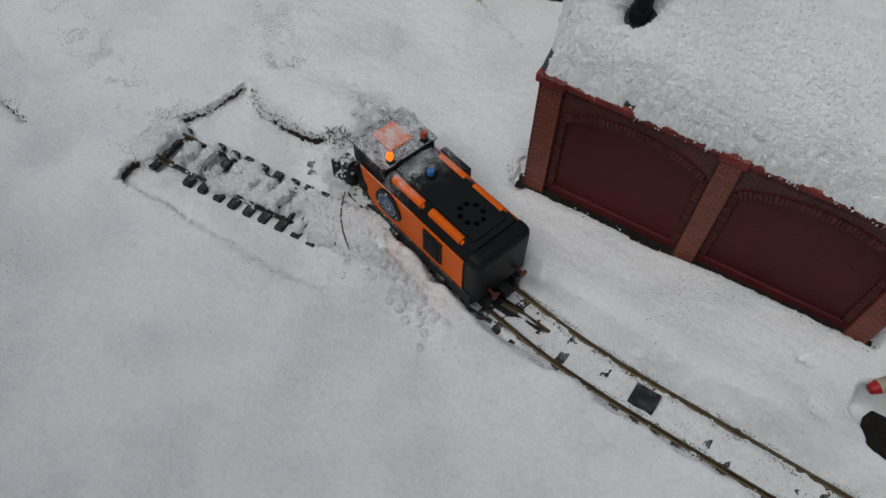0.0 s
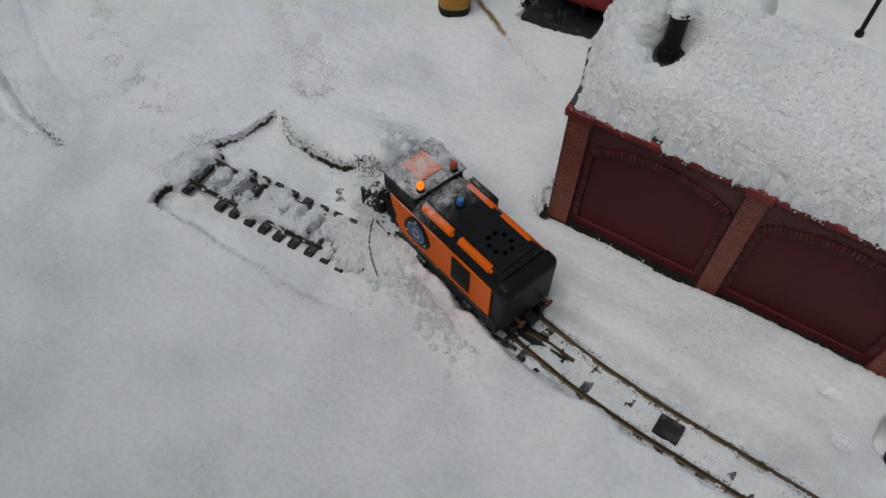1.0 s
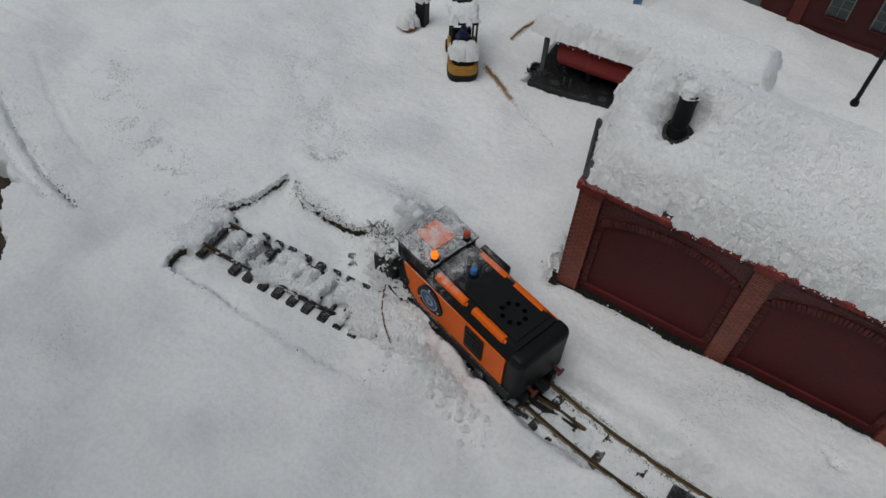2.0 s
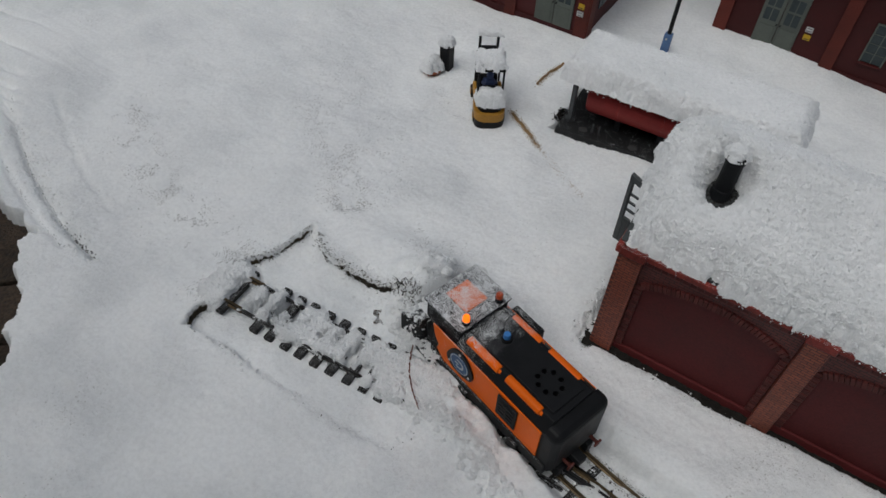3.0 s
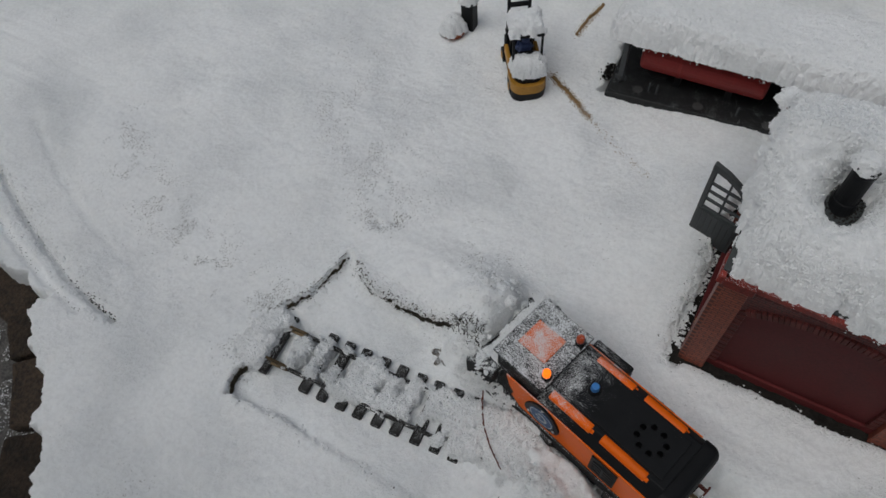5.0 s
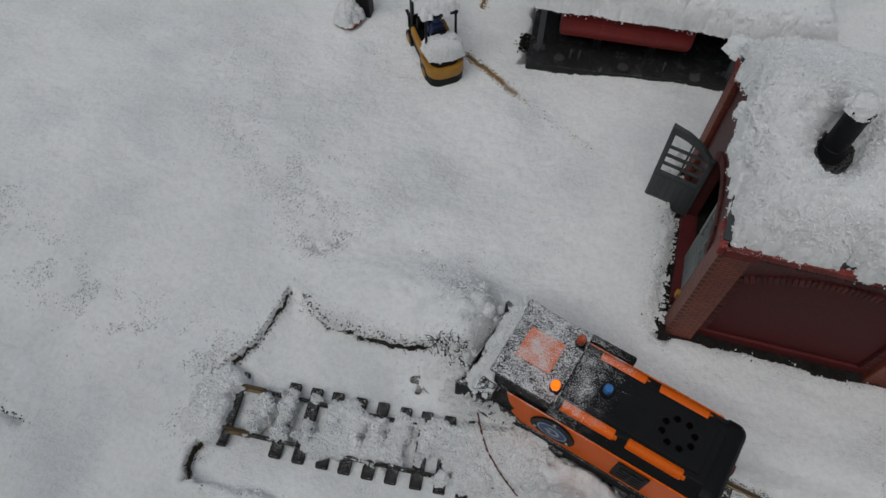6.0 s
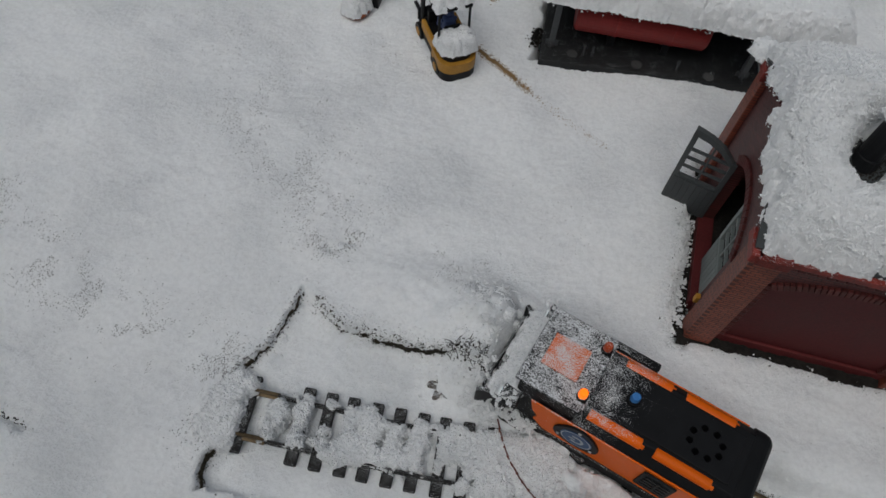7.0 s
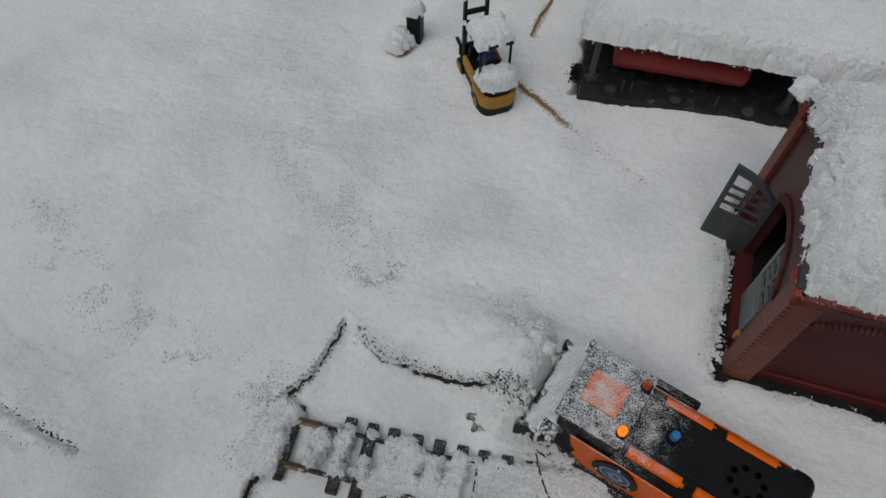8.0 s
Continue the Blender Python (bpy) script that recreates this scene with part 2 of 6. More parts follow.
EARTH = material("brown_earth", (0.105, 0.078, 0.046), 0.9, vary=0.6, grain=300, blotch=60, bump=1.0, depth=0.003, second=(0.022, 0.018, 0.014))
MOSS = material("mossy_edge", (0.050, 0.043, 0.030), 0.9, vary=0.6, grain=300, blotch=50, bump=1.0, depth=0.003, second=(0.018, 0.016, 0.013))
PAVER = material("brown_paver", (0.075, 0.052, 0.037), 0.8, vary=0.6, grain=210, blotch=45, bump=1.0, depth=0.005, second=(0.022, 0.019, 0.016))
CONCRETE = material("frosted_concrete", (0.17, 0.16, 0.15), 0.85, vary=0.5, grain=260, blotch=60, bump=1.0, depth=0.003, second=(0.045, 0.045, 0.045))
LITTER = material("grey_grit", (0.19, 0.175, 0.165), 0.9, vary=0.6, grain=300, blotch=60, second=(0.06, 0.055, 0.05))
STRAW = material("dry_straw", (0.30, 0.19, 0.09), 0.8, vary=0.4, grain=300, blotch=60)
LEAF = material("dead_oak_leaf", (0.15, 0.105, 0.07), 0.7, vary=0.45, grain=250, blotch=60, bump=0.6, dust=(-3.0, -2.9, 0.05))
TWIG = material("red_brown_twig", (0.20, 0.06, 0.035), 0.6, vary=0.4, grain=300)
TANK_RED = material("red_tank_paint", (0.27, 0.026, 0.023), 0.45, vary=0.2, grain=400, blotch=25)
DARK_SLAB = material("dark_platform", (0.028, 0.029, 0.03), 0.5, vary=0.4, grain=350, blotch=30, dust=(-3.0, -2.9, -0.11))
DISC = material("grey_cover", (0.085, 0.085, 0.085), 0.6, vary=0.3)
POST_GREY = material("grey_post", (0.09, 0.095, 0.10), 0.5, vary=0.25)
YELLOW = material("forklift_yellow", (0.50, 0.25, 0.04), 0.45, vary=0.25, grain=400, blotch=50)
BLUE_POST = material("blue_lamp_base", (0.11, 0.20, 0.38), 0.5, vary=0.3, grain=400, blotch=60)
TERRACOTTA = material("terracotta", (0.30, 0.09, 0.045), 0.7, vary=0.4)
FIGURE = material("blue_figure", (0.07, 0.10, 0.22), 0.6, vary=0.3)
SIGN_W = material("white_sign", (0.55, 0.55, 0.55), 0.5, vary=0.1)
SIGN_Y = material("yellow_sign", (0.62, 0.38, 0.03), 0.5, vary=0.1)
PRINT = material("sign_print", (0.05, 0.05, 0.05), 0.6, vary=0.1)
GLASS = material("dark_window_glass", (0.05, 0.065, 0.07), 0.12, vary=0.3, bump=0.05)
CREAM = material("cream_hose", (0.55, 0.50, 0.38), 0.6, vary=0.3)
RED_PAINT = material("red_fitting", (0.45, 0.02, 0.03), 0.4, vary=0.3)

# ---- mesh helpers ----
def mesh_of(bm, name, mat, smooth=False):
    bmesh.ops.recalc_face_normals(bm, faces=bm.faces)
    me = bpy.data.meshes.new(name)
    bm.to_mesh(me)
    bm.free()
    me.materials.append(mat)
    if smooth:
        me.polygons.foreach_set("use_smooth", [True] * len(me.polygons))
    return me


def part(name, bm, mat, parent=None, label="", smooth=False):
    ob = new(name, mesh_of(bm, name, mat, smooth))
    ob.parent = parent
    if label:
        tagged(ob, label)
    return ob


def piece(name, me, parent, m):
    """An alike piece on shared mesh data."""
    ob = new(name, me)
    ob.parent = parent
    ob.matrix_basis = m
    return ob


def thing(name, m, label, category, group="", kind=""):
    ob = new(name)
    ob.empty_display_size = 0.02
    ob.matrix_basis = m
    return tagged(ob, label, category, group, kind)


def merge(bm, other):
    me = bpy.data.meshes.new("merge")
    other.to_mesh(me)
    other.free()
    bm.from_mesh(me)
    bpy.data.meshes.remove(me)
    return bm


def box(x0, x1, y0, y1, z0, z1, bevel=0.0, bm=None, m=None, seg=2):
    t = bmesh.new()
    bmesh.ops.create_cube(t, size=1.0)
    for v in t.verts:
        v.co = Vector(((x0 + x1) / 2 + v.co.x * (x1 - x0), (y0 + y1) / 2 + v.co.y * (y1 - y0), (z0 + z1) / 2 + v.co.z * (z1 - z0)))
    if bevel:
        bmesh.ops.bevel(t, geom=list(t.edges), offset=bevel, segments=seg, affect="EDGES", profile=0.5)
    if m is not None:
        t.transform(m)
    return t if bm is None else merge(bm, t)


def tube(a, b, r0, r1=None, seg=16, bm=None, caps=True, bevel=0.0):
    a, b = Vector(a), Vector(b)
    t = bmesh.new()
    bmesh.ops.create_cone(t, cap_ends=caps, segments=seg, radius1=r0, radius2=r0 if r1 is None else r1, depth=(b - a).length)
    if bevel:
        rims = [e for e in t.edges if abs(e.verts[0].co.z - e.verts[1].co.z) < 1e-7]
        bmesh.ops.bevel(t, geom=rims, offset=bevel, segments=3, affect="EDGES", profile=0.5)
    t.transform(Matrix.Translation((a + b) / 2) @ (b - a).to_track_quat("Z", "Y").to_matrix().to_4x4())
    return t if bm is None else merge(bm, t)


def prism(points, axis, lo, hi, bevel=0.0, bm=None):
    """A flat outline pushed through from lo to hi along an axis; points lie in the other two."""
    t = bmesh.new()
    at = {"x": lambda p, d: (d, p[0], p[1]), "y": lambda p, d: (p[0], d, p[1]), "z": lambda p, d: (p[0], p[1], d)}[axis]
    lower = [t.verts.new(at(p, lo)) for p in points]
    upper = [t.verts.new(at(p, hi)) for p in points]
    t.faces.new(lower)
    t.faces.new(upper)
    for i in range(len(points)):
        j = (i + 1) % len(points)
        t.faces.new((lower[i], lower[j], upper[j], upper[i]))
    if bevel:
        bmesh.ops.bevel(t, geom=list(t.edges), offset=bevel, segments=2, affect="EDGES", profile=0.5)
    return t if bm is None else merge(bm, t)


def pipe(points, r, seg=8, bm=None, taper=1.0):
    """A round bar through points."""
    t = bmesh.new()
    pts = [Vector(p) for p in points]
    rings = []
    for i, p in enumerate(pts):
        d = (pts[min(i + 1, len(pts) - 1)] - pts[max(i - 1, 0)]).normalized()
        q = d.to_track_quat("Z", "Y").to_matrix()
        rr = r * (1 + (taper - 1) * i / max(1, len(pts) - 1))
        rings.append([t.verts.new(p + q @ Vector((rr * math.cos(k * math.tau / seg), rr * math.sin(k * math.tau / seg), 0))) for k in range(seg)])
    for u, w in zip(rings, rings[1:]):
        for k in range(seg):
            t.faces.new((u[k], u[(k + 1) % seg], w[(k + 1) % seg], w[k]))
    t.faces.new(rings[0][::-1])
    t.faces.new(rings[-1])
    return t if bm is None else merge(bm, t)


# ---- noise on arrays ----
def lattice(i, j, seed):
    h = np.sin(i * 127.1 + j * 311.7 + seed * 74.7) * 43758.5453
    return h - np.floor(h)


def value_noise(x, y, seed=0):
    i, j = np.floor(x), np.floor(y)
    u, v = x - i, y - j
    u, v = u * u * (3 - 2 * u), v * v * (3 - 2 * v)
    a, b, c, d = lattice(i, j, seed), lattice(i + 1, j, seed), lattice(i, j + 1, seed), lattice(i + 1, j + 1, seed)
    return (a + (b - a) * u + (c - a) * v + (a - b - c + d) * u * v) * 2 - 1


def fbm(x, y, size, seed=0, octaves=3, gain=0.5):
    total, amp = 0.0, 1.0
    for k in range(octaves):
        ca, sa = math.cos(0.7 * k + seed), math.sin(0.7 * k + seed)
        total = total + amp * value_noise((x * ca - y * sa) / size, (x * sa + y * ca) / size, seed + 13 * k)
        amp, size = amp * gain, size * 0.5
    return total


def billow(x, y, size, seed=0):
    """Rounded clumps of one size, 0 in the clefts between them and 1 on their tops."""
    x, y = x / size, y / size
    i, j = np.floor(x), np.floor(y)
    best = np.full(np.shape(x), 9.0)
    for di in (-1, 0, 1):
        for dj in (-1, 0, 1):
            cx, cy = i + di + 0.1 + 0.8 * lattice(i + di, j + dj, seed), j + dj + 0.1 + 0.8 * lattice(i + di, j + dj, seed + 3)
            wide = 0.55 + 0.45 * lattice(i + di, j + dj, seed + 5)
            best = np.minimum(best, np.hypot(x - cx, y - cy) / wide)
    return np.sqrt(np.clip(1 - best * best, 0, 1))


def smooth(lo, hi, v):
    t = np.clip((v - lo) / (hi - lo), 0, 1)
    return t * t * (3 - 2 * t)


def edge_distance(x, y, line, closed=True):
    """The distance to a line of points and, for a closed one, minus inside."""
    best = np.full(x.shape, 9.0)
    inside = np.zeros(x.shape, bool)
    ends = list(zip(line, line[1:] + line[:1])) if closed else list(zip(line, line[1:]))
    for (ax, ay), (bx, by) in ends:
        dx, dy = bx - ax, by - ay
        t = np.clip(((x - ax) * dx + (y - ay) * dy) / (dx * dx + dy * dy), 0, 1)
        best = np.minimum(best, np.hypot(x - ax - t * dx, y - ay - t * dy))
        if closed:
            cross = (ay > y) != (by > y)
            inside ^= cross & (x < ax + (y - ay) * dx / (dy if abs(dy) > 1e-9 else 1e-9))
    return np.where(inside, -best, best)


def fill_mesh(me, co, face_sets):
    me.vertices.add(len(co))
    me.vertices.foreach_set("co", np.ascontiguousarray(co, dtype=np.float32).ravel())
    flat = np.concatenate([f.ravel() for f in face_sets])
    sizes = np.concatenate([np.full(len(f), f.shape[1]) for f in face_sets])
    me.loops.add(len(flat))
    me.loops.foreach_set("vertex_index", flat.astype(np.int32))
    me.polygons.add(len(sizes))
    me.polygons.foreach_set("loop_start", (np.cumsum(sizes) - sizes).astype(np.int32))
    me.polygons.foreach_set("use_smooth", sizes == 4)
    me.update(calc_edges=True)


def sheet(name, X, Y, Z, mat, keep=None, extra=None):
    """A mesh over a grid of places; keep says which points carry it."""
    ny, nx = X.shape
    co = np.stack([X, Y, Z], -1).reshape(-1, 3)
    q = (np.arange(ny - 1)[:, None] * nx + np.arange(nx - 1)[None, :]).ravel()
    quads = np.stack([q, q + 1, q + nx + 1, q + nx], -1)
    if keep is not None:
        quads = quads[keep.ravel()[quads].any(1)]
        used = np.unique(quads)
        back = np.zeros(len(co), int)
        back[used] = np.arange(len(used))
        co, quads = co[used], back[quads]
    me = bpy.data.meshes.new(name)
    faces = [quads]
    if extra is not None:
        faces.append(extra[1] + len(co))
        co = np.concatenate([co, extra[0]])
    fill_mesh(me, co, faces)
    me.materials.append(mat)
    return me


# ---- the lie of the land ----
RAIL = -0.012                     # top of the running rails
TRACK = [(-0.40, 0.08), (-0.29, 0.0), (-0.2, -0.062), (-0.097, -0.115), (-0.02, -0.144), (0.052, -0.165), (0.14, -0.184), (0.228, -0.194), (0.4, -0.202), (0.75, -0.217), (1.6, -0.25)]
SPURLINE = [(-0.47, -0.2192), (-0.30, -0.2105), (-0.1, -0.196), (0.05, -0.175), (0.2, -0.190)]
WEST = [(-0.455, -0.300), (-0.460, -0.268), (-0.450, -0.235), (-0.466, -0.187), (-0.452, -0.154), (-0.439, -0.117), (-0.431, -0.07)]
NORTH = [(-0.415, -0.083), (-0.378, -0.096), (-0.335, -0.1), (-0.285, -0.102), (-0.248, -0.100), (-0.224, -0.108), (-0.175, -0.139), (-0.140, -0.150)]
SOUTH = [(-0.105, -0.2), (-0.118, -0.25), (-0.130, -0.286), (-0.196, -0.298), (-0.262, -0.298), (-0.357, -0.296)]
PIT = WEST + NORTH + SOUTH
BARE = [(-1.6, -0.300), (-0.92, -0.297), (-0.84, -0.300), (-0.760, -0.305), (-0.758, -0.336), (-0.738, -0.356), (-0.710, -0.372), (-0.677, -0.394),
        (-0.640, -0.440), (-0.610, -0.466), (-0.580, -0.506), (-0.535, -0.552), (-0.515, -0.58), (-0.46, -0.65), (-0.4, -0.9), (-1.6, -0.9)]
RUT = [(-0.650, -0.291), (-0.67, -0.287), (-0.752, -0.272), (-0.87, -0.232), (-0.977, -0.183), (-1.128, -0.093), (-1.32, 0.05), (-1.6, 0.3)]
RUT_2 = [(-0.70, -0.302), (-0.775, -0.290), (-0.84, -0.270), (-0.92, -0.245), (-1.05, -0.19)]
LEVELS = [(-0.433, -0.03, 0.019), (-0.416, 0.04, 0.021), (-0.54, -0.18, 0.018), (-0.453, -0.33, 0.018), (-0.133, -0.32, 0.013), (0.0, -0.05, 0.009), (0.25, -0.05, 0.008), (0.5, -0.03, 0.006), (-0.06, 0.1, 0.008),
          (-0.256, 0.33, -0.002), (-0.174, 0.686, 0.012), (-0.5, 0.38, 0.0), (-0.2, 0.1, 0.012), (-0.7, 0.1, 0.022), (0.2, -0.4, 0.006), (-0.3, -0.55, 0.018), (0.5, -0.4, 0.0), (-1.0, 0.5, 0.02), (0.2, 0.5, 0.0)]
LOCO = pose(0.052, -0.165, RAIL, 0, 0, 163.2)


def track_y(x, line):
    return np.interp(x, [p[0] for p in line], [p[1] for p in line])


def land(x, y):
    """The height of the snow."""
    top, weight = 0.0, 1e-9
    for px, py, pz in LEVELS:
        w = np.exp(-((x - px) ** 2 + (y - py) ** 2) / (2 * 0.13 ** 2)) + 1e-6
        top, weight = top + w * pz, weight + w
    z = top / weight
    z = z + 0.0062 * fbm(x, y, 0.17, 3, 2) + 0.0016 * fbm(x, y, 0.055, 6, 2) + 0.0007 * fbm(x, y, 0.025, 5, 3, 0.6) + 0.0004 * fbm(x, y, 0.018, 7, 1, 0.6) * smooth(-0.3, 0.5, fbm(x, y, 0.09, 9, 2))
    # long drifts that run from the north-west
    run = (x * 0.8 - y * 0.6)
    z = z + 0.0013 * fbm(run * 0.35, (x * 0.6 + y * 0.8), 0.05, 8, 2) * smooth(0.0, -0.4, x)
    # clumps of settled flakes, thicker here and thinner there
    z = z + (0.0006 + 0.0010 * smooth(-0.4, 0.6, fbm(x, y, 0.10, 14, 2))) * billow(x, y, 0.015, 15) + 0.0007 * billow(x, y, 0.009, 16)
    # soft shelter against the shed walls and round the fuel stand
    wall = np.maximum(np.maximum(-0.008 - x, x - 0.468), np.maximum(-0.003 - y, y - 0.252))
    gable = smooth(0.004, -0.004, x) * smooth(-0.03, 0.0, y)
    rag = 0.006 * fbm(x, y, 0.018, 17, 3, 0.65) * gable
    z = z - 0.008 * np.exp(-np.maximum(wall + 0.002, 0) / 0.007) - gable * 0.022 * smooth(0.019, -0.003, wall + 1.3 * rag) - 0.010 * smooth(-0.0010, -0.0055, wall + 0.35 * rag + 0.003 * fbm(x, y, 0.016, 18, 3, 0.7)) - 0.05 * smooth(-0.016, -0.024, wall)
    z = z - 0.02 * smooth(-0.014, -0.008, x) * smooth(0.02, 0.0, x) * smooth(0.042, 0.047, y) * smooth(0.168, 0.164, y)
    rect = np.maximum(np.maximum(-0.252 - x, x - 0.06), np.maximum(0.368 + 0.13 * (x + 0.25) - y, y - 0.5))
    z = z - 0.03 * smooth(0.008, -0.008, rect + 0.004 * fbm(x, y, 0.02, 2, 2))
    # the cleared hollow beside the points
    jag = 0.004 * fbm(x, y, 0.022, 11, 3, 0.6)
    d = edge_distance(x, y, PIT) + jag
    south = smooth(-0.20, -0.28, y) * smooth(-0.445, -0.415, x)
    floor = 0.003 + 0.0075 * south + 0.0022 * fbm(x, y, 0.05, 21, 3) + 0.0008 * fbm(x, y, 0.012, 22, 2)
    floor = floor + 0.0065 * smooth(-0.022, 0.0, d) * (1 - south)
    inside = smooth(0.001 + 0.003 * south, -0.0022 - 0.004 * south, d)
    lip = 0.004 * np.exp(-(np.maximum(d, 0) / 0.012) ** 2) * (d > -0.002) * (1 - south)
    z = (z + lip) * (1 - inside) + floor * inside
    # snow left lying on the siding
    n = y - track_y(x, SPURLINE)
    east = smooth(-0.28, -0.16, x)
    cover = smooth(0.031 + 0.025 * east, 0.021 + 0.012 * east, np.abs(n)) * smooth(-0.15, -0.10, x) * smooth(0.02, -0.06, x)
    patch = smooth(-0.62 - 0.4 * east, -0.15 - 0.3 * east, fbm(x, y, 0.03, 31, 3, 0.7))
    patch = patch * (0.80 + 0.20 * np.cos((x + 0.388 - 0.11 * n) * math.tau / 0.0256) * (1 - east))
    west_end = smooth(-0.408, -0.432, x)
    patch = np.maximum(patch, west_end * smooth(-0.6, 0.1, fbm(x, y, 0.02, 37, 2)))
    z = np.maximum(z, np.where(cover > 0.02, (0.001 + (0.0145 + 0.0045 * fbm(x, y, 0.014, 33, 3, 0.65) + 0.004 * east) * np.clip(cover, 0, 1) * patch), -1))
    # ploughed running line
    n = y - track_y(x, TRACK)
    ahead = smooth(-0.215, -0.175, x)
    rag = 0.005 * fbm(x, y, 0.03, 41, 3, 0.6)
    edge = np.where(n < 0, 0.014 - 0.021 * smooth(0.10, 0.17, x), 0.012)
    cut = smooth(0.050 + edge, 0.028, np.abs(n) + rag) * ahead
    bed = RAIL - 0.0062 - 0.014 * smooth(-0.030, -0.040, n) * smooth(0.14, 0.08, x) + 0.0030 * fbm(x, y, 0.02, 43, 3, 0.65) + 0.0022 * (billow(x, y, 0.012, 45) - 0.5) * smooth(0.022, 0.014, np.abs(n)) - 0.006 * smooth(0.10, 0.03, x) - 0.004 * np.exp(-((np.abs(n) - 0.026) / 0.003) ** 2)
    z = z * (1 - cut) + bed * cut
    # broken snow thrown out along the ploughed line
    beside = np.exp(-((n + 0.095 + 0.01 * fbm(x, y, 0.06, 51, 2)) / 0.022) ** 2) * smooth(0.10, 0.0, x) * smooth(-0.24, -0.14, x)
    z = z + beside * (0.004 + 0.003 * np.abs(fbm(x, y, 0.026, 53, 3, 0.6)))
    bank = np.exp(-((n - 0.075) / 0.025) ** 2) * smooth(-0.25, -0.1, x)
    z = z + 0.005 * bank
    heap = np.exp(-(((x + 0.268) / 0.085) ** 2 + ((y + 0.048) / 0.052) ** 2) ** 1.5)
    brow = np.sqrt(np.clip(1 - (1 - np.clip(d / 0.030, 0, 1)) ** 2, 0, 1))
    z = z + heap * brow * (0.021 + 0.005 * fbm(x, y, 0.04, 57, 2, 0.6) + 0.003 * billow(x, y, 0.022, 58) + 0.0018 * billow(x, y, 0.011, 59))
    a = radians(163.2)
    f, side = (x - 0.052) * math.cos(a) + (y + 0.165) * math.sin(a), -(x - 0.052) * math.sin(a) + (y + 0.165) * math.cos(a)
    clod = np.exp(-((f - 0.284 + 0.006 * fbm(x, y, 0.03, 54, 2)) / 0.038) ** 2 - ((side + 0.004) / 0.060) ** 4)
    z = z + clod * (0.032 + 0.006 * fbm(x, y, 0.04, 55, 2) + 0.007 * billow(x, y, 0.026, 56) + 0.004 * billow(x, y, 0.013, 60))
    # ruts of a buried track, and the bare corner
    for line, deep, wide in ((RUT, 0.005, 0.018), (RUT, 0.013, 0.0065), (RUT_2, 0.005, 0.010), ([(px + 0.05, py + 0.055) for px, py in RUT[2:]], 0.0025, 0.010), ([(px - 0.03, py + 0.10) for px, py in RUT[3:]], 0.002, 0.012)):
        r = edge_distance(x, y, line, False) + 0.003 * fbm(x, y, 0.02, 61, 2)
        z = z - deep * smooth(wide, 0.001, r)
    b = edge_distance(x, y, BARE) + 0.007 * fbm(x, y, 0.025, 71, 3, 0.7)
    z = z - 0.075 * smooth(0.007, -0.004, b)
    # pock marks
    for px, py, r in ((-0.405, 0.004, 0.010), (0.43, -0.117, 0.016), (0.40, -0.062, 0.010), (-0.42, -0.012, 0.007)):
        hole = np.exp(-(((x - px) / r) ** 2 + ((y - py) / (r * 0.7)) ** 2))
        z = z - hole * (0.006 + 0.006 * np.abs(fbm(x, y, 0.009, 77, 2)))
    hole = edge_distance(x, y, [(0.468, -0.050), (0.464, -0.086), (0.487, -0.125), (0.55, -0.14), (0.58, -0.08), (0.53, -0.05)]) + 0.004 * fbm(x, y, 0.02, 79, 2)
    z = z - 0.05 * smooth(0.006, -0.008, hole)
    return z


def build_ground():
    def steps(lo, hi, step, far):
        mid = np.arange(lo, hi + step / 2, step)
        grow = np.cumsum(step * 1.35 ** np.arange(1, 40))
        grow = grow[grow < far]
        return np.concatenate([lo - grow[::-1], mid, hi + grow])
    xs, ys = steps(-0.96, 0.60, 0.0024, 400.0), steps(-0.66, 0.72, 0.0026, 400.0)
    X, Y = np.meshgrid(xs, ys)
    Z = land(X, Y)
    far = np.maximum(np.abs(X), np.abs(Y))
    Z = Z * smooth(4.0, 1.5, far)
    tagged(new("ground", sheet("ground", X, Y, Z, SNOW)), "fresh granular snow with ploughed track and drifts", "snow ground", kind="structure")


build_ground()


